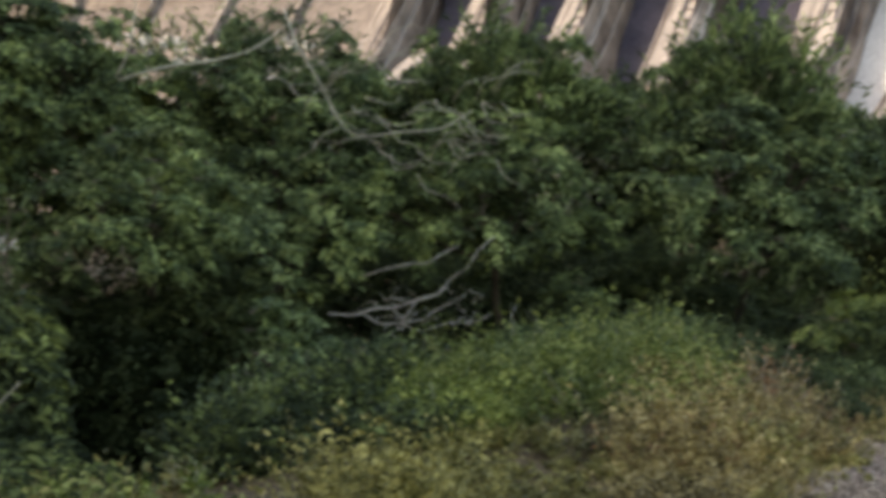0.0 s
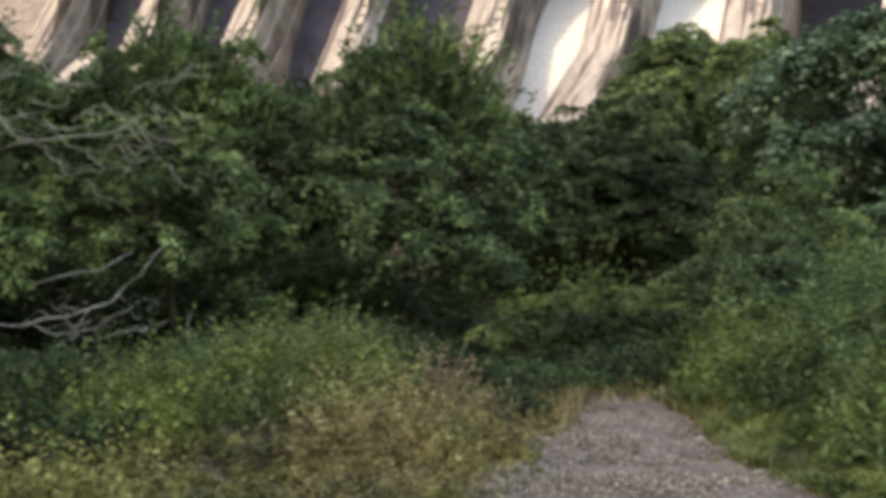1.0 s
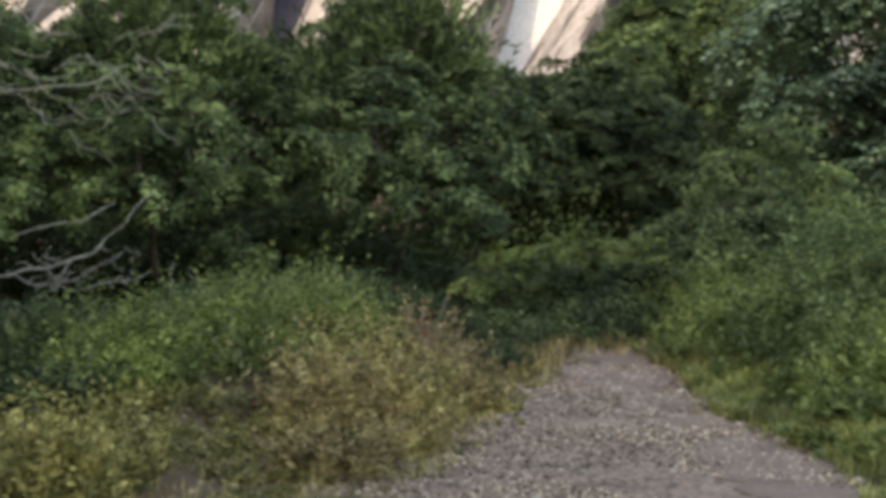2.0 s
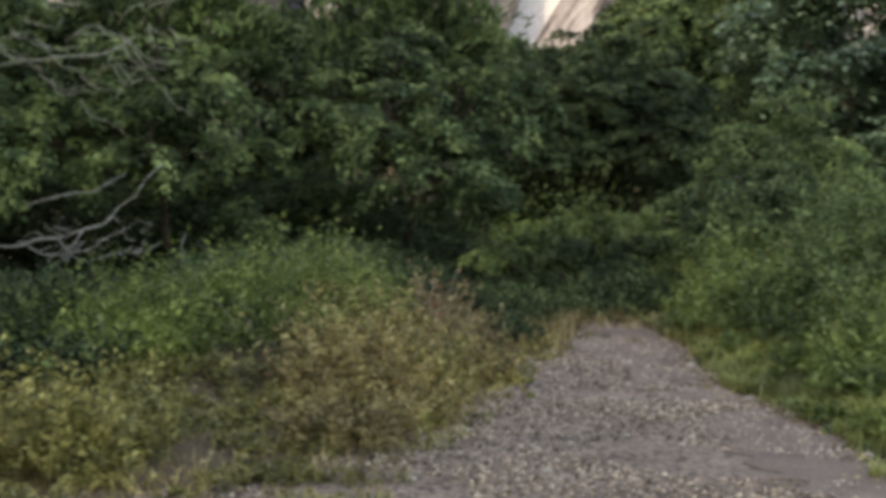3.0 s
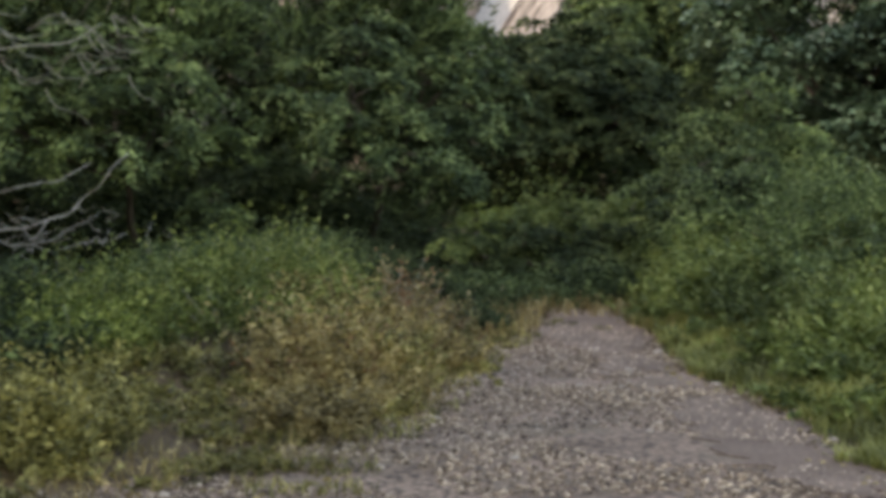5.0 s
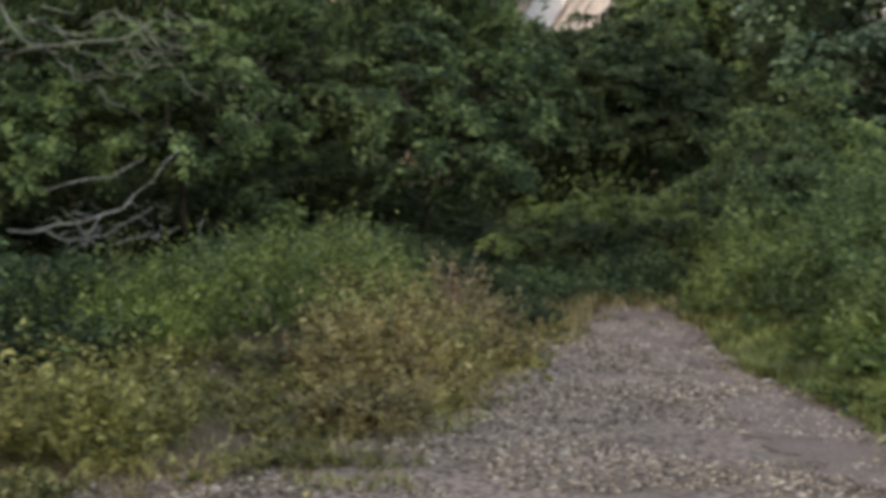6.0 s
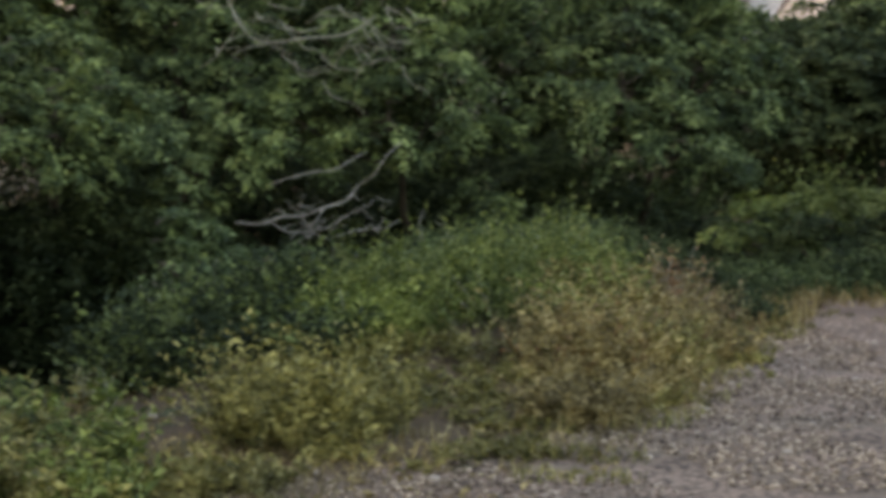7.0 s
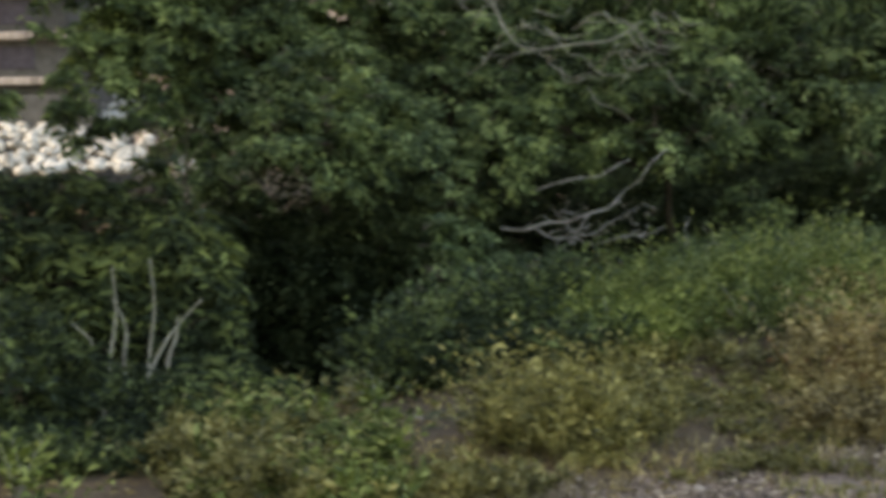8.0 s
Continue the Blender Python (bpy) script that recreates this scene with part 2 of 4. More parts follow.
def joined(chunks):
    vs, ts, off = [], [], 0
    for v, t in chunks:
        vs.append(v)
        ts.append(t + off)
        off += len(v)
    return np.concatenate(vs), np.concatenate(ts)


def crown_data(rng, clumps, density, leaf, width, twig, count, droop, low=-0.35, gaps=-0.35):
    """A crown of clumps (x, y, z, rx, ry, rz): twigs spring from each clump's shell and, fewer, from its inside."""
    chunks = []
    for x, y, z, rx, ry, rz in clumps:
        area = 4 * math.pi * ((rx * ry + rx * rz + ry * rz) / 3)
        n = max(8, int(density * area))
        d = unit(rng.normal(0, 1, (n * 2, 3)))
        d = d[d[:, 2] > low + rng.uniform(-0.3, 0.3, len(d))][:n]
        shell = rng.uniform(0.45, 1.0, len(d)) ** 0.6 * (1 + 0.22 * np.sin(d[:, 0] * 5 + x * 3) * np.cos(d[:, 2] * 6 + y))
        base = np.array([x, y, z]) + d * np.array([rx, ry, rz]) * shell[:, None]
        q = base * 2.0
        hollow = np.sin(q[:, 0] * 1.7 + 1.3 * np.sin(q[:, 2] * 1.9)) + np.sin(q[:, 1] * 1.3 + q[:, 2] * 2.3) + np.sin(q[:, 2] * 2.9 - q[:, 0] * 1.1)
        fit = hollow > gaps + rng.normal(0, 0.35, len(d))
        base, d = base[fit], d[fit]
        way = unit(d * np.array([1, 1, 0.7]) + rng.normal(0, 0.45, d.shape) + np.array([0, 0, 0.15]))
        chunks.append(spray_data(rng, base, way, twig * rng.uniform(0.6, 1.4, len(d)), count, leaf, width, droop, flat=0.8, jitter=0.3))
    return joined(chunks)


def bough_data(rng, clumps, boughs, leaf, width, count, droop, tier=0.3, low=-0.5):
    """A layered crown: in each clump boughs reach outwards in tiers, with side twigs left and right and leaves facing out and up.
    Returns the leaves and the bare wood of the boughs."""
    leaves, wood = [], []
    for x, y, z, rx, ry, rz in clumps:
        n = max(5, int(boughs * (rx / 0.45) ** 2))
        turn = rng.uniform(0, 2 * math.pi, n)
        h = rng.uniform(low, 1.0, n)
        h = np.round(h * rz / tier) * tier / rz + rng.normal(0, 0.28, n)
        ring = np.sqrt(np.clip(1.05 - h ** 2, 0.12, 1.0))
        out = np.stack([np.sin(turn), np.cos(turn), np.zeros(n)], 1)
        start = np.array([x, y, z]) + out * (rx * ring * rng.uniform(0.0, 0.5, n))[:, None] + np.array([0, 0, 1.0]) * (h * rz)[:, None]
        way = unit(out + np.array([0, 0, 1.0]) * (0.15 + 0.4 * np.clip(h, -0.3, 1.0))[:, None] + rng.normal(0, 0.3, (n, 3)))
        reach = rx * ring * rng.uniform(0.4, 1.55, n) ** 1.1
        for k, s in enumerate((0.2, 0.4, 0.58, 0.74, 0.88, 1.0)):
            at = start + way * (reach * s)[:, None]
            at[:, 2] -= droop * reach * s ** 2
            tang = way.copy()
            tang[:, 2] -= 2 * droop * s
            tang = unit(tang)
            side = unit(np.cross(tang, np.array([0, 0, 1.0])))
            face = out * 0.55 + np.array([0, -0.35, 0.0])
            for sign in (-1, 1):
                way2 = unit(tang * (0.55 + 0.35 * s) + side * sign * (0.95 - 0.5 * s) + rng.normal(0, 0.2, (n, 3)))
                size = (0.14 + 0.30 * rx) * (1.15 - 0.55 * s) * rng.uniform(0.6, 1.25, n)
                leaves.append(spray_data(rng, at, way2, size, count, leaf, width, 0.35, spread=0.85, flat=0.6, jitter=0.5, face=face))
        tip = start + way * (reach * 0.7)[:, None]
        tip[:, 2] -= droop * reach * 0.49
        wood.append(stem_data(start - way * (rx * 0.3), tip, 0.012))
    return joined(leaves), joined(wood)


def lobes(rng, az0, az1, d0, d1, z0, z1, n, r, top=None):
    """Clumps strewn through a stretch of the plan, between two heights; top(az) may lower the upper one."""
    out = []
    for k in range(n):
        az, d = rng.uniform(az0, az1), rng.uniform(d0, d1)
        hi = z1 if top is None else top(az)
        q = polar(az, d)
        rr = r * rng.uniform(0.7, 1.3)
        out.append((q.x, q.y, rng.uniform(z0, max(z0 + 0.05, hi - rr * 0.7)), rr, rr, rr * 0.7))
    return out


def tree(name, place, clumps, leaf_mat, label, category, seed, density=58, leaf=0.15, width=0.19, twig=0.5, count=11, droop=0.45, trunk=0.11, group="", fork_at=None, gaps=-0.35, boughs=0):
    """A bushy tree: a tapered trunk, limbs to its clumps and a crown of leafy twigs."""
    rng = np.random.default_rng(seed)
    rnd = random.Random(seed)
    base = Vector((place[0], place[1], gz(place[0], place[1]) - 0.1))
    root = thing(name, base, label, category, group)
    mid = Vector(np.mean([c[:3] for c in clumps], axis=0))
    fork = base.lerp(Vector((mid.x, mid.y, mid.z * 0.75)), 0.6)
    if fork_at:
        fork = Vector(fork_at)
    limb("trunk", [base, base.lerp(fork, 0.5) + Vector((rnd.uniform(-.1, .1), rnd.uniform(-.1, .1), 0)), fork], trunk, trunk * 0.6, M_BARK, root, sides=8)
    order = sorted(clumps, key=lambda c: -c[3])[:9]
    for c in order:
        e = Vector(c[:3])
        m = fork.lerp(e, 0.5) + Vector((rnd.uniform(-.15, .15), rnd.uniform(-.15, .15), rnd.uniform(0, .25)))
        limb("limb", [fork, m, e + Vector((0, 0, c[5] * 0.3))], trunk * 0.5, 0.012, M_BARK, root)
    if boughs:
        (v, t), (wv, wt) = bough_data(rng, clumps, boughs, leaf, width, count, droop)
        tagged(tri_mesh("branchwood", wv, wt, M_BARK, root), kind="stuff")
    else:
        v, t = crown_data(rng, clumps, density, leaf, width, twig, count, droop, gaps=gaps)
    tri_mesh("crown", v, t, leaf_mat, root)
    return root


# ---- the lie of the land ----
ROAD_LEFT = [(-90, 4.0), (-40, 5.0), (-15, 5.8), (1.7, 7.2), (6.5, 7.6), (9.3, 8.0), (11.6, 8.8), (14.0, 10.4), (15.3, 12.0), (16.4, 13.4), (17.6, 14.5)]
ROAD_RIGHT = [(90, 4.0), (50, 5.0), (35, 6.6), (28.8, 8.0), (27.3, 8.4), (25.2, 9.6), (23.2, 10.3), (21.6, 11.4), (21.1, 12.7), (19.8, 14.4)]
L_AZ, L_D = [a for a, d in ROAD_LEFT], [d for a, d in ROAD_LEFT]
R_AZ, R_D = [a for a, d in ROAD_RIGHT][::-1], [d for a, d in ROAD_RIGHT][::-1]


def road_limit(az):
    """How far from the camera's foot the bare road reaches in a bearing."""
    if abs(az) > 90:
        return min(14.0, 4.0 / max(0.05, math.sin(radians(abs(az)))))
    if az <= 17.6:
        return float(np.interp(az, L_AZ, L_D))
    if az >= 19.8:
        return float(np.interp(az, R_AZ, R_D))
    return 14.5


def smooth01(t):
    t = min(1.0, max(0.0, t))
    return t * t * (3 - 2 * t)


def gz(x, y):
    """Height of the ground."""
    d, az = math.hypot(x, y), math.degrees(math.atan2(x, y))
    out = d - road_limit(az)
    z = 0.03 * noise.noise(Vector((x * 0.5, y * 0.5, 0.0))) * smooth01(out + 0.5)
    left = smooth01((14.5 - az) / 4.5) * smooth01((az + 9) / 8)
    z += 0.3 * smooth01(out / 4.0) * left                       # the weedy mound beside the road
    right = smooth01((az - 19.5) / 4.0) * smooth01((90 - az) / 30)
    z += 1.0 * smooth01(out / 7.0) * right                      # the bank on the other side
    hollow = smooth01((4.0 - az) / 8) * smooth01((az + 70) / 30)
    z += 0.6 * smooth01((-19.5 - az) / 2.5) * smooth01((az + 40) / 8) * smooth01((d - 8.2) / 1.6) * smooth01((13 - d) / 2)  # an earth bank
    z += 0.25 * right * smooth01(out / 2) * noise.noise(Vector((x * 0.8, y * 0.8, 5.0)))
    z -= 1.7 * smooth01((d - 11.0 + 1.9 * smooth01((-6.5 - az) / 2)) / (8.0 - 4.0 * smooth01((-6.5 - az) / 2))) * hollow              # the drop to the river
    z += 2.5 * smooth01((d - 45) / 40)                          # far ground rising to the dam's foot
    return z


def build_ground():
    rings = [0.0, 1.5, 3, 4, 5] + list(np.arange(5.5, 20, 0.35)) + list(np.geomspace(20, 3000, 40))
    verts, faces, idx = [], [], {}
    azs = list(range(-180, -30, 6)) + list(np.arange(-30, 40, 1.0)) + list(range(40, 180, 6))
    na = len(azs)
    for d in rings:
        for a in azs:
            p = polar(a, d)
            verts.append((p.x, p.y, gz(p.x, p.y)))
    for i in range(len(rings) - 1):
        for k in range(na):
            faces.append((i * na + k, (i + 1) * na + k, (i + 1) * na + (k + 1) % na, i * na + (k + 1) % na))
    g = link_mesh("ground", verts, faces, M_GROUND, smooth=True)
    tagged(g, "brown leaf-littered earth beside the gravel road", "ground", kind="structure")
    # the bare road, a skin laid over the ground
    verts, faces = [], []
    azs = list(np.arange(-180, 180.1, 1.0))
    steps = 26
    for a in azs:
        near = smooth01((13.0 - a) / 6) if a > 0 else 1.0
        lim = road_limit(a) + 0.05 + (0.2 + 0.3 * near) * noise.noise(Vector((a * 0.35, 1.0, 0.0))) + 0.15 * noise.noise(Vector((a * 1.1, 4.0, 0.0)))
        for k in range(steps):
            d = 0.02 + (lim - 0.02) * (k / (steps - 1)) ** 0.8
            p = polar(a, d)
            verts.append((p.x, p.y, gz(p.x, p.y) + (0.012 if k < steps - 1 else -0.02)))
    for i in range(len(azs) - 1):
        for k in range(steps - 1):
            faces.append((i * steps + k, i * steps + k + 1, (i + 1) * steps + k + 1, (i + 1) * steps + k))
    r = link_mesh("road", verts, faces, M_ROAD, smooth=True)
    tagged(r, "grey-brown gravel road with broken old asphalt", "road", kind="structure")


build_ground()


# ---- the dam behind the trees ----
DAM_O, DAM_A, DAM_D = Vector((18.7, 77.8, 0)), Vector((0.835, -0.551, 0)), Vector((-0.551, -0.835, 0))
PIERS = [-23.6, -17.4, -11.5, -5.5, 1.3, 7.2, 13.5, 20.3, 26.8, 33.4]


def dam_place(s, p, z):
    return DAM_O + DAM_A * s + DAM_D * p + Vector((0, 0, z))


def slab(name, s0, s1, profile, material, parent, label=""):
    """A solid whose side is the profile of (downstream, height), from s0 to s1 along the dam."""
    n = len(profile)
    vs = [dam_place(s, p, z) for s in (s0, s1) for p, z in profile]
    bm = bmesh.new()
    bv = [bm.verts.new(v) for v in vs]
    bm.faces.new(bv[:n])
    bm.faces.new(bv[n:][::-1])
    for i in range(n):
        j = (i + 1) % n
        bm.faces.new((bv[i], bv[n + i], bv[n + j], bv[j]))
    bmesh.ops.recalc_face_normals(bm, faces=bm.faces)
    bmesh.ops.bevel(bm, geom=list(bm.edges), offset=0.06, segments=1, affect="EDGES")
    return part(name, bm, material, parent, label)


def build_dam():
    dam = thing("dam", DAM_O, "tall weathered concrete dam with sloping spillway piers in sunlight", "dam")
    ogee = [(0, 13.2), (0.6, 13.1), (1.3, 12.8), (2.2, 12.2), (3.2, 11.3), (4.2, 10.2), (5.1, 9.0), (6.1, 7.7), (7.6, 5.9), (10.6, 3.9), (13, 2.2), (17, 1.0), (17, -1), (-3, -1), (-3, 13.0), (-1, 13.2)]
    for k, s in enumerate(PIERS):
        wide = 2.1 if s >= -1 else 1.8
        front = 4.6 if s >= -1 else 5.0
        drop = 0.0 if s >= -1 else 2.6                          # the older piers run straight further down
        prof = [(-4, -1), (-4, 22), (front - 3.0, 22), (front - 2.2, 16.5), (front, 13.3), (front + 2.1, 10.8), (front + 3.2 + drop * 0.9, 9.5 - drop), (front + 7 + drop * 0.9, 7.3 - drop), (front + 11 + drop, 5.0 - drop * 0.8), (front + 14 + drop, 2.0 - drop * 0.5), (front + 14 + drop, -1)]
        pier = slab("pier", s, s + wide, prof, M_CONCRETE, dam)
        # ribs and slots down the pier's flank
        for dp, dw in ((1.0, 0.28), (2.4, 0.4), (3.4, 0.18)):
            rib = [(front - dp - 0.5, 6.5), (front - dp - 0.5, 21.5), (front - dp - 2.2, 21.5), (front - dp - 1.9, 16.0), (front - dp + 0.3, 13.0), (front - dp + 2.0, 10.8), (front - dp + 4.2, 8.6), (front - dp + 4.2, 6.5)]
            slab("rib", s + wide - 0.1, s + wide + dw, rib, M_CONCRETE, pier)
        # a ladder of dark iron down the pier's sloping nose
        nose = prof[2:6]
        slab("ladder_rail", s + wide * 0.56, s + wide * 0.56 + 0.07, [(p + 0.09, z) for p, z in nose] + [(p - 0.2, z) for p, z in nose[::-1]], M_STEEL_SHADE, pier)
        slab("ladder_rail", s + wide * 0.86, s + wide * 0.86 + 0.06, [(p + 0.09, z) for p, z in nose] + [(p - 0.2, z) for p, z in nose[::-1]], M_STEEL_SHADE, pier)
        for m in range(16):
            zz = 11.2 + m * 0.52
            pf = float(np.interp(-zz, [-z for p, z in nose], [p for p, z in nose]))
            slab("rung", s + wide * 0.56 + 0.13, s + wide * 0.86 - 0.01, [(pf - 0.3, zz), (pf - 0.3, zz + 0.09), (pf + 0.06, zz + 0.09), (pf + 0.06, zz)], M_OLD, pier)
        if k + 1 < len(PIERS):
            t = PIERS[k + 1]
            if s >= -1 and s < 11:
                slab("chute", s + wide, t, ogee, M_CHUTE, dam, "smooth pale concrete spillway chute")
                slab("gate", s + wide, t, [(-1.6, 13.0), (-1.6, 21), (-0.9, 21), (-0.9, 13.0)], M_STEEL_SHADE, dam, "steel spillway gate coloured dark for its shaded bay")
            elif s >= 11:
                slab("chute", s + wide, t, [(p - 2.5, z - 3.2) for p, z in ogee], M_CHUTE, dam, "smooth pale concrete spillway chute")
                # a dark slab in place of the shaded opening
                slab("gate", s + wide, t, [(-3.2, 8), (-3.2, 21), (-2.4, 21), (-2.0, 9.5), (-2.0, 8)], M_STEEL_SHADE, dam, "steel spillway gate coloured dark for its shaded bay")
            else:
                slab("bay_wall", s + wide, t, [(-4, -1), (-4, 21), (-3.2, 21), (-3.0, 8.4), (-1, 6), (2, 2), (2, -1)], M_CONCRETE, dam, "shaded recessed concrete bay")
                # fills most of the bay; its dark colour paints the shadow between piers
                slab("gate", s + wide, t, [(-3.1, 6.0), (-3.1, 20), (0.8, 20), (1.6, 13.5), (3.6, 10.5), (5.2, 6.0)], M_STEEL_SHADE, dam, "steel spillway gate coloured dark for its shaded bay")
    slab("face", -75, PIERS[0] - 0.1, [(-4, -1), (-4, 22), (1.6, 22), (2.4, 15), (5.0, 11.5), (8.5, 6.5), (12, -1)], M_OLD, dam, "grey-brown plain concrete dam face")
    for q in (-30.5, -36.5, -43, -50):
        slab("pilaster", q, q + 0.35, [(2.0, 6), (2.0, 21.5), (2.4, 21.5), (3.0, 15), (5.6, 11.5), (9.0, 6.6), (9.0, 6)], M_CONCRETE, dam, "thin pale concrete pilaster")
    slab("deck", -77, PIERS[-1] + 4, [(-5, 22.01), (-5, 23.2), (3, 23.2), (3, 22.01)], M_CONCRETE, dam, "flat concrete deck along the crest")
    # low training walls running out from the piers
    slab("training_wall", -3.3, -2.2, [(6.5, 10.2), (6.5, 9.0), (13, 6.4), (13, 7.6)], M_CONCRETE, dam, "sloping pale concrete training wall")
    for z in (0.0, -1.5):
        slab("training_wall", -19.4, -18.2, [(6.8, 10.8 + z), (6.8, 10.1 + z), (12.4, 6.9 + z), (12.4, 7.6 + z)], M_CONCRETE, dam, "sloping pale concrete training wall")


build_dam()


def build_far_bank():
    """Sunlit pale rocks and a concrete building by the river, seen through the leaves."""
    rng = random.Random(5)
    chunks = []
    for k in range(1300):
        az, d = rng.choice((rng.uniform(-25, -15.2), rng.uniform(-12.5, -4))), rng.uniform(52, 66)
        top = 1.6 if az < -12.5 else 7.5
        p = polar(az, d)
        r = rng.uniform(0.1, 0.32)
        bm = bmesh.new()
        bmesh.ops.create_icosphere(bm, subdivisions=1, radius=r)
        for v in bm.verts:
            v.co *= 1 + 0.6 * noise.noise(v.co * 4 + Vector((k * 1.7, 0, 0)))
            v.co.z *= 0.7
        base = gz(p.x, p.y) + 2.0 + top * (d - 52) / 14
        v = np.array([v.co + Vector((p.x, p.y, base)) for v in bm.verts])
        t = np.array([[w.index for w in f.verts] for f in bm.faces])
        bm.free()
        chunks.append((v, t))
    v, t = joined(chunks)
    tagged(tri_mesh("rubble_bank", v, t, M_ROCK), "pale sunlit boulders heaped on the river bank", "rocks", kind="stuff")
    house = thing("concrete_building", polar(-22.5, 62), "grey concrete building, coloured dark as if shaded, with ledges half hidden by leaves", "building")
    o = polar(-22.5, 62)

    def block(name, x0, x1, y0, y1, z0, z1, mat, parent, label=""):
        bm = bmesh.new()
        bmesh.ops.create_cube(bm, size=1)
        for w in bm.verts:
            w.co = Vector((o.x + (x0 + x1) / 2 + w.co.x * (x1 - x0), o.y + (y0 + y1) / 2 + w.co.y * (y1 - y0), (z0 + z1) / 2 + w.co.z * (z1 - z0)))
        bmesh.ops.bevel(bm, geom=list(bm.edges), offset=0.05, segments=1, affect="EDGES")
        return part(name, bm, mat, parent, label)

    # wall and plinth have their shade in the colour; the sun still reaches them
    block("wall", -6, 3.2, 0, 8, -1.0, 9.0, M_GREY_SHADE, house)
    for z in (3.6, 5.3, 7.0):
        block("ledge", -6.2, 3.4, -0.6, 0.1, z, z + 0.3, M_CONCRETE, house)
    for x in (-4.8, -2.2, 0.4):
        for z in (4.2, 5.9):
            block("window", x, x + 1.5, -0.04, 0.2, z, z + 0.9, M_STEEL_SHADE, house, "dark window opening")
    block("plinth", -6.3, 4.5, -0.9, -0.02, 0.5, 3.2, M_GREY_SHADE, house)


build_far_bank()


def build_shading_hillside():
    """An unseen wooded valley side, added to keep the evening sun off the near trees."""
    verts, faces = [], []
    nx, ny = 26, 50
    for i in range(nx):
        for j in range(ny):
            x, y = -150 + i * 5.0, -160 + j * 3.8
            u = smooth01((-22 - x) / 45) * smooth01((32 - y) / 14)
            h = 56 * u
            h += u * 5 * noise.fractal(Vector((x * 0.09, y * 0.09, 0)), 1.0, 2.0, 4)
            verts.append((x, y, h - 0.6))
    for i in range(nx - 1):
        for j in range(ny - 1):
            faces.append((i * ny + j, (i + 1) * ny + j, (i + 1) * ny + j + 1, i * ny + j + 1))
    tagged(link_mesh("shading_hillside", verts, faces, M_HILL), "unseen steep wooded valley side added to block the sun", "hill", kind="structure")


build_shading_hillside()


# ---- trees and bushes ----
def clump(az, d, z, r, rz=None):
    q = polar(az, d)
    return (q.x, q.y, z, r, r, rz or r * 0.75)


def plumes(rng, root, material, az0, az1, d, z0, n, tall, leaf):
    """Feathery shoots standing up out of a crown, tallest in its middle."""
    rg = np.random.default_rng(rng.randrange(9999))
    u = np.clip(rg.normal(0, 0.55, n), -1.1, 1.1)
    mid, half = (az0 + az1) / 2, (az1 - az0) / 2
    base = np.array([polar(mid + half * q, d + rng.uniform(-.4, .3), z0 - 0.5 * q * q + rng.uniform(-.7, .1)) for q in u])
    way = unit(np.stack([0.12 + 0.5 * u, rg.normal(0, 0.2, n), np.ones(n)], 1) + rg.normal(0, 0.2, (n, 3)))
    size = tall * rg.uniform(0.5, 1.3, n)
    v, t = joined([spray_data(rg, base, way, size, 10, leaf, 0.11, 0.05, spread=0.55, jitter=0.5), stem_data(base, base + way * size[:, None] * 0.95, 0.006)])
    tri_mesh("plume", v, t, material, root)


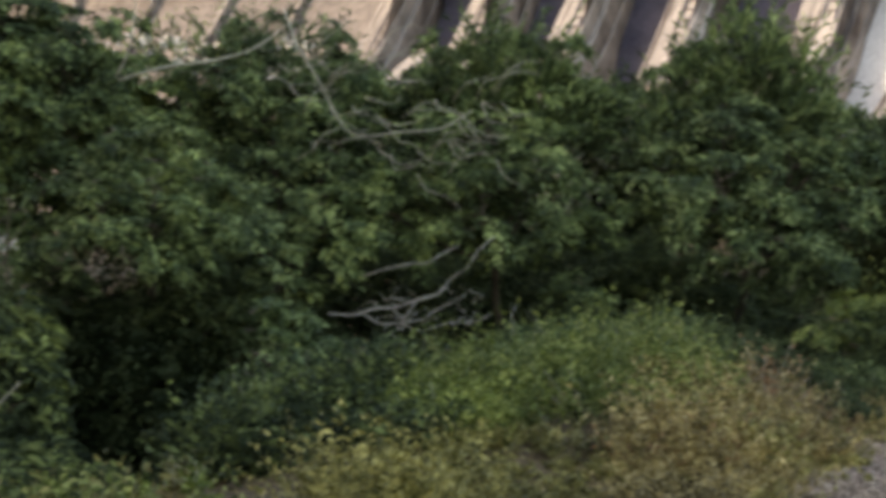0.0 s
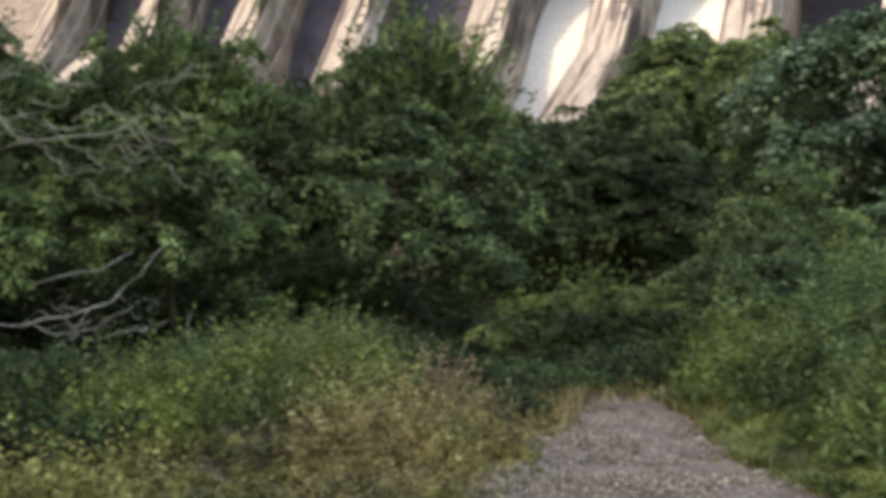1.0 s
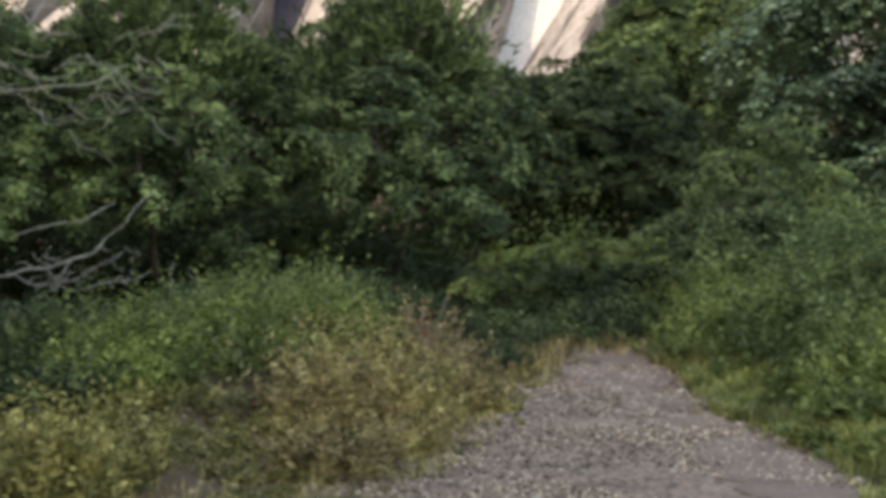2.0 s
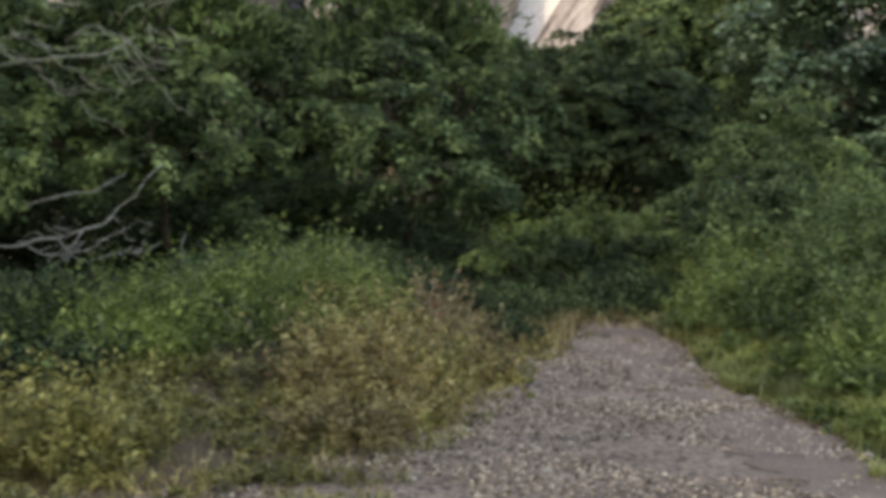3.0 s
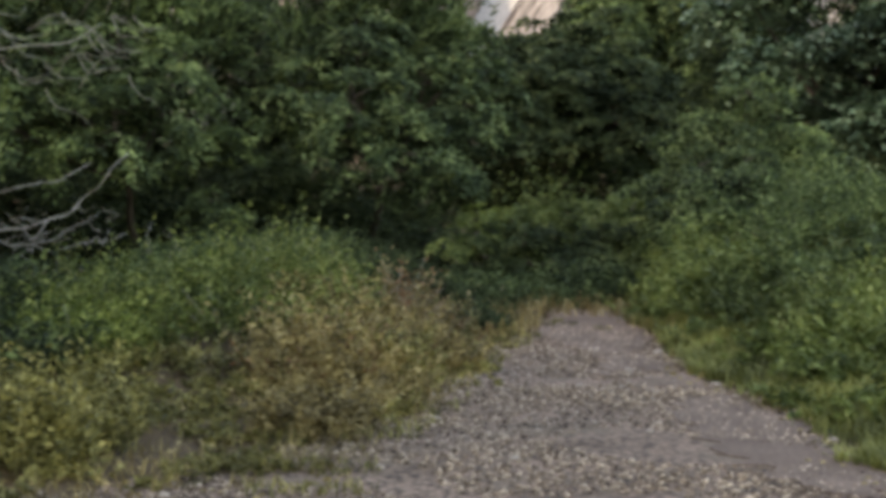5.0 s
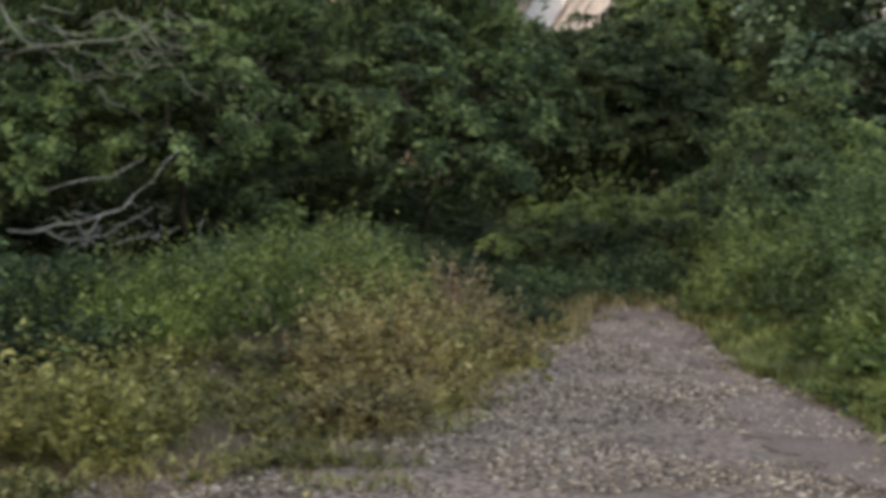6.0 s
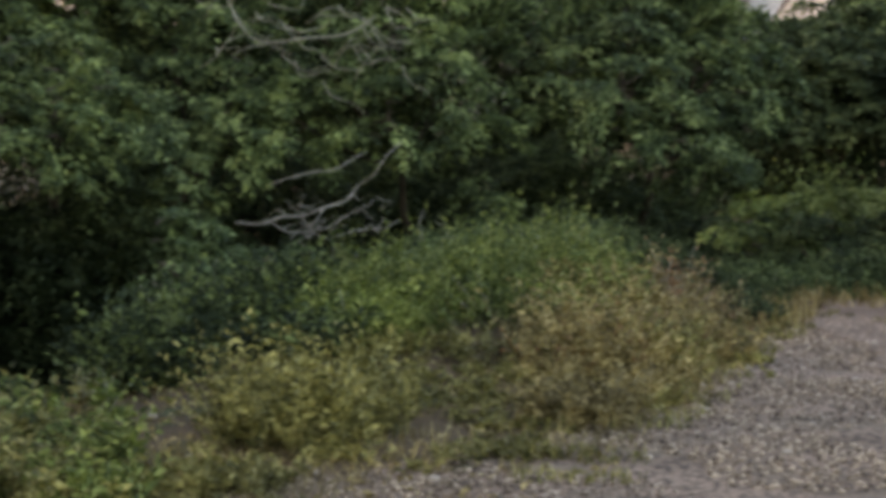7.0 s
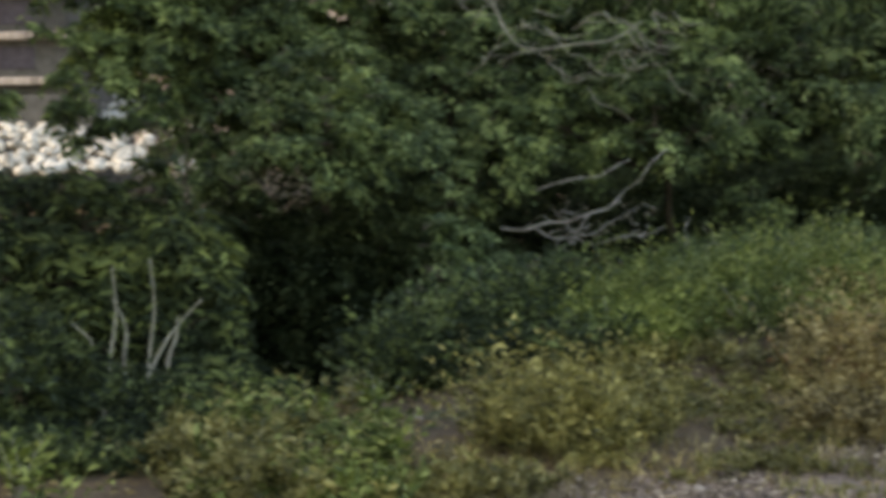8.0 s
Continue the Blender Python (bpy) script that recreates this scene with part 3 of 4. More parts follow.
def build_trees():
    rng = random.Random(11)
    small = "bushy trees along the road"
    # the tree with sprays hanging over the dead branches
    c = [clump(2.4, 18.0, 3.35, 0.42), clump(0.6, 18.2, 3.0, 0.45), clump(4.0, 17.9, 3.0, 0.45), clump(-1.2, 18.2, 2.75, 0.45), clump(1.6, 17.3, 2.5, 0.5), clump(3.6, 17.0, 2.15, 0.5),
         clump(-0.8, 17.3, 2.1, 0.5), clump(4.4, 16.9, 1.65, 0.4), clump(1.4, 16.5, 1.65, 0.45), clump(-2.2, 17.2, 1.6, 0.5), clump(5.0, 16.4, 0.95, 0.2), clump(5.1, 16.3, 0.6, 0.14), clump(0.0, 18.0, 3.3, 0.36), clump(4.5, 18.0, 3.3, 0.36), clump(-2.6, 18.1, 2.85, 0.4), clump(-0.6, 17.8, 2.9, 0.36)]
    t1 = tree("bushy_tree", polar(2.5, 18.8), c, M_TREE2, "bushy tree with drooping sprays of bright green leaves", "tree", 1, group=small, trunk=0.055, boughs=18, count=6, leaf=0.12, width=0.2, droop=0.45)
    plumes(rng, t1, M_TREE2, -1.0, 5, 17.7, 3.45, 150, 0.6, 0.17)
    # the feathery tree beside it
    c = [clump(10.5, 18.2, 3.5, 0.35), clump(9.2, 18.4, 3.2, 0.38), clump(11.8, 18.2, 3.1, 0.42), clump(8.6, 18.2, 2.7, 0.45), clump(12.8, 18.0, 2.6, 0.45), clump(10.2, 17.3, 2.6, 0.5), clump(8.3, 17.2, 2.0, 0.45),
         clump(12.6, 17.2, 2.0, 0.5), clump(9.8, 16.7, 1.9, 0.48), clump(11.8, 16.6, 1.45, 0.48), clump(14.0, 17.2, 1.9, 0.38), clump(14.4, 16.8, 1.25, 0.35), clump(8.0, 18.2, 3.0, 0.34), clump(12.8, 18.1, 3.0, 0.36), clump(14.3, 17.8, 2.5, 0.4), clump(14.9, 17.6, 2.0, 0.36)]
    t2 = tree("bushy_tree", polar(10.4, 19), c, M_TREE, "bushy tree with feathery top and layered green sprays", "tree", 2, group=small, trunk=0.055, boughs=18, count=6, leaf=0.12, width=0.2, droop=0.45)
    plumes(rng, t2, M_TREE2, 7.8, 13.8, 17.6, 3.4, 130, 0.65, 0.2)
    # the tangle of trees on the river side
    c = [clump(-3.0, 18.5, 2.9, 0.5), clump(-5.0, 18.6, 3.0, 0.5), clump(-6.8, 18.3, 2.7, 0.55), clump(-4.0, 17.6, 2.2, 0.55), clump(-6.2, 17.4, 2.0, 0.5), clump(-8.4, 18.2, 2.6, 0.45), clump(-4.6, 16.8, 1.5, 0.45), clump(-7.6, 17.0, 1.5, 0.45), clump(-8.0, 18, 2.95, 0.32), clump(-6.0, 18.4, 3.2, 0.34), clump(-3.6, 18.4, 3.25, 0.3), clump(-9.6, 17.4, 2.2, 0.5), clump(-9.0, 16.6, 1.2, 0.4), clump(-6.0, 16.4, 0.9, 0.35), clump(-4.4, 18.2, 3.45, 0.36), clump(-7.0, 18.0, 3.5, 0.4), clump(-8.2, 17.4, 3.1, 0.4), clump(-5.2, 17.4, 2.8, 0.4)]
    t3 = tree("bushy_tree", polar(-5, 19), c, M_TREE, "bushy tree overgrown with bare vine stems", "tree", 3, group=small, trunk=0.055, boughs=18, count=6, leaf=0.12, width=0.2, droop=0.45)
    plumes(rng, t3, M_TREE, -12, -2.5, 17.7, 3.6, 110, 0.55, 0.16)
    c = [clump(-10, 17.6, 2.7, 0.45), clump(-12, 17.4, 2.9, 0.5), clump(-14, 17.2, 3.1, 0.55), clump(-16, 17.2, 3.2, 0.55), clump(-18, 17, 3.3, 0.55), clump(-11, 17, 2.3, 0.55), clump(-13.4, 16.8, 2.4, 0.45), clump(-16, 16.6, 2.7, 0.4), clump(-20, 17, 3.9, 0.4), clump(-12.6, 17.4, 3.8, 0.3), clump(-15.4, 17.4, 3.9, 0.5), clump(-18.6, 17.2, 3.9, 0.5), clump(-22, 17.2, 3.9, 0.5), clump(-12.6, 16.6, 1.8, 0.4), clump(-14.6, 16.5, 2.0, 0.35), clump(-16.6, 16.4, 2.1, 0.32), clump(-18.6, 16.4, 2.5, 0.4), clump(-10.6, 16.6, 1.6, 0.4), clump(-17.4, 16.8, 2.5, 0.4), clump(-20, 16, 1.9, 0.2), clump(-22.4, 16, 1.95, 0.2), clump(-16, 16, 1.6, 0.22), clump(-18, 15.8, 1.75, 0.2), clump(-17.2, 16.2, 2.15, 0.3), clump(-19, 16.2, 2.3, 0.25), clump(-14.4, 16, 1.5, 0.3), clump(-14.8, 17.6, 2.0, 0.42), clump(-14.2, 17.6, 1.5, 0.36), clump(-11.0, 18.2, 3.1, 0.4), clump(-12.8, 17.8, 2.0, 0.4)]
    tree("bushy_tree", polar(-9.6, 18.2), c, M_TREE2, "bushy tree with light leaves and gaps showing sunlit rocks", "tree", 4, group=small, fork_at=polar(-11, 18, 2.7), trunk=0.07, boughs=15, count=6, leaf=0.135, width=0.23, droop=0.4)
    # low growth under them, the shade there put into its dark leaf colour
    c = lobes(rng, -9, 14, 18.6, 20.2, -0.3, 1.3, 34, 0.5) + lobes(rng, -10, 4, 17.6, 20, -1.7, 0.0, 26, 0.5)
    tree("thicket", polar(4, 19.8), c, M_SHADED, "dark shaded thicket under the bushy trees", "bush", 5, density=50, leaf=0.11, trunk=0.05, gaps=-2.0)
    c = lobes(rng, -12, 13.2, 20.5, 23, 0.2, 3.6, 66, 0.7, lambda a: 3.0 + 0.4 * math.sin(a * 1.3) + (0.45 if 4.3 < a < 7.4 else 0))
    tree("thicket", polar(1, 22), c, M_SHADED, "dense thicket behind the bushy trees, coloured dark as shade", "bush", 13, density=46, leaf=0.15, trunk=0.06, gaps=-1.6)
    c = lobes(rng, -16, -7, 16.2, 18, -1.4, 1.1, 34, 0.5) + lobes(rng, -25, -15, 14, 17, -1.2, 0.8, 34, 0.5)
    tree("thicket", polar(-12, 16), c, M_SHADED, "thicket filling the hollow by the river, coloured dark as shade", "bush", 14, density=55, leaf=0.12, trunk=0.05, gaps=-2.0)
    c = lobes(rng, -18.4, -12.5, 19, 22, 2.7, 4.0, 15, 0.5)
    tree("bushy_tree", polar(-10, 21), c, M_TREE, "tall bushy tree leaning over the river bank", "tree", 15, boughs=16, count=6, leaf=0.15, width=0.22, droop=0.35, group=small, fork_at=polar(-12, 21, 3.2), trunk=0.07)
    c = [clump(-8.8, 14.8, 1.7, 0.42), clump(-10.6, 14.6, 1.6, 0.42), clump(-12.6, 14.6, 1.5, 0.4), clump(-7.4, 15.2, 1.6, 0.4), clump(-9.8, 15.4, 2.1, 0.4), clump(-12, 15.4, 2.0, 0.4), clump(-14, 15, 1.2, 0.3)]
    tree("dark_tree", polar(-7.6, 17.6), c, M_TREE, "dark leafy tree hanging over the hollow", "tree", 18, boughs=18, count=6, leaf=0.12, width=0.2, trunk=0.02, fork_at=polar(-9.4, 16.6, 2.1))
    # an added tree, its crown above the view, that shades the bush and hollow
    c = lobes(rng, -30, -14, 7.0, 12.5, 4.7, 5.7, 26, 0.7)
    tree("shading_canopy", polar(-27, 13.5), c, M_TREE, "unseen leafy tree added to shade the hollow with its crown", "tree", 24, boughs=16, count=6, leaf=0.16, width=0.28, droop=0.4, trunk=0.12, fork_at=polar(-25, 13, 4.2))
    # the dark tree beyond the road's end, its deep shade put into the leaf colour
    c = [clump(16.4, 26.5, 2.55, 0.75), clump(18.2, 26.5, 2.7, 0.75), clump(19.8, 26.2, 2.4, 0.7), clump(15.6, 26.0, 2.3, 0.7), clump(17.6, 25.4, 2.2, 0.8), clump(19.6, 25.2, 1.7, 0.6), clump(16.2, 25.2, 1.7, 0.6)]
    tree("dark_tree", polar(17.6, 28.4), c, M_SHADED, "dark blue-green tree in deep shade behind the road's end", "tree", 6, boughs=24, count=6, leaf=0.17, width=0.22, droop=0.3)
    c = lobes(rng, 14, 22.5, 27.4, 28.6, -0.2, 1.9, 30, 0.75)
    tree("thicket", polar(18, 28.5), c, M_SHADED, "thicket closing the end of the road, coloured dark as shade", "bush", 7, density=30, leaf=0.15, trunk=0.05, gaps=-2.0)
    # lighter bushes behind
    c = lobes(rng, 13.6, 17.5, 30, 32, 1.0, 3.5, 12, 0.7) + lobes(rng, 19.4, 25, 29.5, 32, 1.0, 4.9, 34, 0.8, lambda a: 4.5 if a < 19.5 else 5.3)
    tree("bushy_tree", polar(20, 31), c, M_TREE2, "broad light green bushy tree behind the dark tree", "tree", 8, boughs=14, count=6, leaf=0.18, width=0.24, droop=0.35, group=small)
    # the low hedge across the road's end, its lit top put into lighter leaves
    c = [clump(14.6 + 0.37 * k + rng.uniform(-.15, .15), 16.3 + rng.uniform(-.3, .4), 0.5 + rng.uniform(-.05, .06), 0.27, 0.24) for k in range(19)]
    tree("low_hedge", polar(17.4, 16.6), c, M_BANK, "low overgrown hedge across the road's end, coloured light as its lit top", "hedge", 21, boughs=40, count=6, leaf=0.075, width=0.24, droop=0.45, trunk=0.03)
    # bushes in dark leaves that stand for the hedge's shaded base
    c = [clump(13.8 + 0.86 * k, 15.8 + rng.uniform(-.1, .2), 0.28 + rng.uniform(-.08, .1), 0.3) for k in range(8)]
    tree("low_bush", polar(17.6, 15.9), c, M_SHADED, "low bush in front of the hedge, coloured dark as its shaded base", "bush", 23, boughs=34, count=6, leaf=0.075, width=0.26, droop=0.45, trunk=0.02)
    # the vine-hung tree on the bank
    c = [clump(24.4, 21.5, 3.3, 0.65), clump(26.4, 21.3, 3.7, 0.7), clump(28.6, 21.2, 3.8, 0.75), clump(31, 21, 3.8, 0.8), clump(25.6, 20.6, 2.6, 0.65), clump(27.8, 20.4, 2.9, 0.7), clump(30.2, 20.2, 2.9, 0.75), clump(25.2, 20.2, 1.5, 0.55), clump(27.4, 20, 1.8, 0.6), clump(29.8, 19.8, 1.7, 0.65), clump(32.5, 20.5, 2.4, 0.9), clump(28.6, 19.6, 1.1, 0.5), clump(25.6, 21.6, 3.75, 0.5), clump(27.4, 21.4, 4.05, 0.5), clump(30, 21.2, 4.2, 0.6)]
    tree("vine_tree", polar(27, 21.8), c, M_VINE, "tree smothered in dark green heart-leaved vines", "tree", 9, density=110, leaf=0.14, width=0.38, twig=0.25, count=6, droop=0.6)
    # a backing thicket whose dark leaves stand for the shade behind
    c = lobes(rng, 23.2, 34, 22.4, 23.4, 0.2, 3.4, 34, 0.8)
    tree("thicket", polar(28, 23.4), c, M_SHADED, "thicket behind the vine-hung tree, coloured dark as shade", "bush", 16, density=30, leaf=0.15, trunk=0.05, gaps=-2.0)
    # light bushes rising from the bank
    c = [clump(21.6, 16.6, 0.55, 0.4), clump(22.4, 16.6, 1.05, 0.45), clump(23.3, 16.6, 1.5, 0.42), clump(24.3, 16.5, 1.72, 0.4), clump(25.3, 16.4, 1.6, 0.4), clump(26.3, 16.2, 1.25, 0.38), clump(27.2, 16, 0.95, 0.35),
         clump(23.0, 15.8, 0.9, 0.42), clump(24.6, 15.6, 1.1, 0.42), clump(26.0, 15.4, 0.85, 0.38), clump(22.0, 15.6, 0.45, 0.35), clump(24.0, 15.0, 0.62, 0.36)]
    tree("low_bush", polar(24.6, 16.4), c, M_TREE2, "rounded dull green bush smothered by creepers on the bank", "bush", 17, boughs=36, count=6, leaf=0.075, width=0.25, droop=0.45, trunk=0.03)
    c = [clump(27.4, 14.2, 0.62, 0.34), clump(28.8, 13.8, 0.6, 0.36), clump(30.2, 13.8, 0.66, 0.4), clump(25.8, 14, 0.5, 0.32), clump(29.6, 12.6, 0.42, 0.3), clump(27.6, 12.8, 0.4, 0.28), clump(31.4, 13, 0.6, 0.4)]
    tree("low_bush", polar(28, 14), c, M_TREE2, "green low bush spreading over the bank", "bush", 22, boughs=34, count=6, leaf=0.085, width=0.28, droop=0.45, trunk=0.03)
    # the leafy bush with pale stems by the hollow, overhead shade put into its leaf colour
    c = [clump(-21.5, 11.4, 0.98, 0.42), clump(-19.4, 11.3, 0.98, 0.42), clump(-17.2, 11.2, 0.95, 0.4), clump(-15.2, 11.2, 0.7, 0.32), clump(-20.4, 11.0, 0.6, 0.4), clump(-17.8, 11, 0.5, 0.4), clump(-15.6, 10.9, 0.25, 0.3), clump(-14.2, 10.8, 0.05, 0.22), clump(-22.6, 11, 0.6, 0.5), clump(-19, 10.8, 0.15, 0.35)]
    tree("leafy_bush", polar(-18.4, 11.4), c + [clump(-21.6, 9.4, 0.25, 0.3), clump(-19.6, 9.2, 0.12, 0.26), clump(-16.4, 9.4, 0.1, 0.26), clump(-14.6, 9.8, 0.0, 0.22), clump(-12.8, 10.4, -0.2, 0.22), clump(-9.2, 10.6, -0.15, 0.22), clump(-22.8, 8.4, 0.25, 0.26)], M_WILLOW_SHADE, "leafy bush with pale stems beside the dark hollow", "bush", 10, boughs=20, count=7, leaf=0.15, width=0.13, droop=0.7, trunk=0.02)
    c = [clump(-7.0, 12.2, 0.5, 0.28), clump(-6.2, 12.0, 0.15, 0.28), clump(-4.6, 12.4, 0.2, 0.28), clump(-7.4, 12, 0.05, 0.22), clump(-5.6, 12.5, 0.55, 0.25), clump(-3.2, 12.6, 0.3, 0.28), clump(-1.6, 12.6, 0.28, 0.28), clump(-0.4, 12.6, 0.3, 0.22), clump(-4.6, 13.2, 0.15, 0.3), clump(-3.8, 13.6, 0.25, 0.3), clump(-5.4, 13.4, 0.0, 0.3), clump(-6.5, 10.5, 0.02, 0.26), clump(-7.8, 10.4, -0.1, 0.2)]
    tree("leafy_bush", polar(-6.2, 12.2), c, M_TREE, "small leafy bush at the edge of the hollow", "bush", 12, boughs=18, count=6, leaf=0.105, width=0.22, droop=0.5, trunk=0.02)


build_trees()


# ---- dead branches ----
def build_dead_branches():
    d = 14.6
    root = thing("dead_branch", polar(-2.4, d, gz(*polar(-2.4, d).xy)), "bare grey dead branch lying under the trees", "branch")

    def P(az, el, dd=0.0):
        return polar(az, d + dd, EYE + (d + dd) * math.tan(radians(el)))

    limb("stem", [P(-4.2, -3.5, .3), P(-3.3, -3.55), P(-2.5, -3.3), P(-1.7, -3.25), P(-0.9, -2.95, -.1), P(-0.2, -2.75), P(0.3, -2.2, .1), P(0.9, -1.75), P(1.3, -1.15), P(1.9, -0.6, .3)], 0.011, 0.004, M_DEAD, root)
    limb("twig", [P(-2.9, -2.1, .2), P(-2.1, -1.85), P(-1.2, -1.65), P(-0.6, -1.6), P(0.1, -1.2, .1), P(0.6, -0.95, .2)], 0.007, 0.003, M_DEAD, root)
    limb("twig", [P(-2.9, -3.5), P(-2.3, -3.85, -.1), P(-1.5, -3.85), P(-0.8, -4.1, -.1), P(0.3, -3.8, 0), P(1.2, -3.75), P(1.8, -3.45, .1)], 0.007, 0.003, M_DEAD, root)
    limb("twig", [P(-1.0, -3.0, -.1), P(-1.3, -3.5, -.2), P(-1.9, -3.8), P(-2.2, -4.15, -.2)], 0.006, 0.002, M_DEAD, root)
    limb("twig", [P(-1.8, -3.3), P(-1.4, -3.75), P(-0.7, -3.65, .1), P(0.0, -3.2, .1), P(0.5, -3.0), P(0.9, -2.7, .2)], 0.006, 0.002, M_DEAD, root)
    limb("twig", [P(2.6, -4.4, .2), P(2.5, -3.7), P(2.7, -3.1, .1)], 0.006, 0.002, M_DEAD, root)
    rnd = random.Random(3)
    for k in range(26):
        a, e = rnd.uniform(-2.8, 1.6), rnd.uniform(-4.1, -2.6)
        pts = [P(a, e, rnd.uniform(-.2, .2))]
        for q in range(3):
            a, e = a + rnd.uniform(-.45, .45), e + rnd.uniform(-.28, .3)
            pts.append(P(a, e, rnd.uniform(-.2, .2)))
        limb("twig", pts, 0.004, 0.0015, M_DEAD, root, steps=3, sides=4)


build_dead_branches()


def build_vines():
    """Bare stems hanging in the trees on the river side."""
    def P(az, el, d):
        return polar(az, d, EYE + d * math.tan(radians(el)))

    v = thing("bare_vine", polar(-3, 16.4, -0.5), "pale bare vine looping through the tree crowns", "vine")
    limb("stem", [P(-5.9, 7.6, 16.8), P(-5.4, 6.3, 16.6), P(-4.6, 5.0, 16.4), P(-3.9, 3.7, 16.3), P(-3.5, 3.2, 16.3), P(-2.6, 3.05, 16.2), P(-1.6, 3.2, 16.2), P(-0.1, 3.35, 16.3), P(1.0, 4.0, 16.6)], 0.015, 0.007, M_TWIG, v)
    limb("stem", [P(-11.8, 4.9, 16.6), P(-10.2, 5.4, 16.4), P(-8.4, 5.7, 16.4), P(-6.9, 6.2, 16.6), P(-5.6, 7.2, 16.8)], 0.017, 0.009, M_TWIG, v)
    limb("stem", [P(-11.9, 5.0, 16.5), P(-11.4, 6.2, 16.4), P(-11.2, 8.2, 16.5)], 0.014, 0.009, M_TWIG, v)
    rnd = random.Random(8)
    for k in range(48):
        a, e = rnd.uniform(-7.0, 2.2), rnd.uniform(1.4, 6.4)
        pts = [P(a, e, 16.5)]
        bend = rnd.choice((-.5, -.3, .3, .5, .6))
        for q in range(4):
            a, e = a + rnd.uniform(.15, .6), e + bend + rnd.uniform(-.15, .15)
            bend = bend * 0.4 + rnd.uniform(-.2, .2)
            pts.append(P(a, e, 16.3 + rnd.uniform(-.15, .15)))
        limb("twig", pts, 0.007, 0.003, M_TWIG, v, steps=3, sides=5)
    b = thing("pale_shrub_stem", polar(-17.5, 9.9), "bare pale stems standing in the leafy bush", "stems")
    for az, lean, top in ((-18.6, .2, -4.6), (-17.2, .15, -4.4), (-17.9, -.5, -5.8), (-17.6, 2.4, -5.9), (-18.9, -1.0, -6.6), (-16.6, .5, -6.5)):
        limb("stem", [P(az, -9.6, 9.8), P(az + lean * .3, -8.0, 9.85), P(az + lean * .5 + .2, (top - 8.0) / 2, 9.9), P(az + lean, top, 9.9)], 0.012, 0.005, M_TWIG, b)
    n = thing("bare_shrub", polar(-20.4, 12.6, gz(*polar(-20.4, 12.6).xy)), "leafless brown shrub standing before the pale rocks", "shrub")
    for q in range(16):
        a = rnd.uniform(-23, -15.5)
        e = rnd.uniform(-1.6, 0.0)
        limb("twig", [P(-20.4 + 0.4 * (a + 20.4), -4.5, 12.6), P(a, e - 1.2, 12.5), P(a + rnd.uniform(-.4, .6), e, 12.5), P(a + rnd.uniform(-.9, 1.1), e + rnd.uniform(.6, 1.4), 12.4)], 0.012, 0.004, M_BARK, n, steps=3, sides=5)
    k = thing("broken_stick", polar(-18, 8.6), "broken pale stick leaning in the weeds", "stick")
    limb("stem", [P(-18.95, -9.6, 8.8), P(-18.4, -10.7, 8.5), P(-17.5, -11.7, 8.1)], 0.02, 0.016, M_TWIG, k)


build_vines()


# ---- weeds, grass and gravel ----
def scatter(rng, n, az0, az1, d0, d1, keep):
    az, d = rng.uniform(az0, az1, n), np.sqrt(rng.uniform(d0 ** 2, d1 ** 2, n))
    out = [(polar(a, q).x, polar(a, q).y) for a, q in zip(az, d) if keep(a, q)]
    return np.array([(x, y, gz(x, y)) for x, y in out])


def weed_patch(name, label, category, material, seed, n, az0, az1, d0, d1, keep, tall, leaf, width=0.22, count=9, lean=0.5, stems=True, shoots=7, spread=0.05, rising=0.0):
    rng = np.random.default_rng(seed)
    plant = scatter(rng, n // shoots, az0, az1, d0, d1, keep)
    rise = np.array([0.72 + 1.25 * noise.noise(Vector((q[0] * 1.1, q[1] * 1.1, seed))) for q in plant])
    vigour = np.repeat(rng.uniform(0.55, 1.3, len(plant)) * rise.clip(0.25, 1.5), shoots)
    if rising:
        edge = np.array([math.hypot(q[0], q[1]) - road_limit(math.degrees(math.atan2(q[0], q[1]))) for q in plant])
        vigour = vigour * np.repeat((0.2 + 0.8 * edge / rising).clip(0.2, 1.0), shoots)
    base = np.repeat(plant, shoots, axis=0)
    m = len(base)
    base = base + rng.normal(0, spread, (m, 3)) * np.array([1, 1, 0])
    way = unit(np.array([0, 0, 1.0]) + rng.normal(0, lean, (m, 3)) * np.array([1, 1, 0.2]))
    size = tall * vigour * rng.uniform(0.6, 1.2, m)
    chunks = [spray_data(rng, base, way, size, count, leaf, width, 0.12, spread=0.9, flat=0.5)]
    if stems:
        chunks.append(stem_data(base - np.array([0, 0, 0.02]), base + way * size[:, None] - np.array([0, 0, 0.12]) * size[:, None], 0.004))
    v, t = joined(chunks)
    return tagged(tri_mesh(name, v, t, material), label, category, kind="stuff")


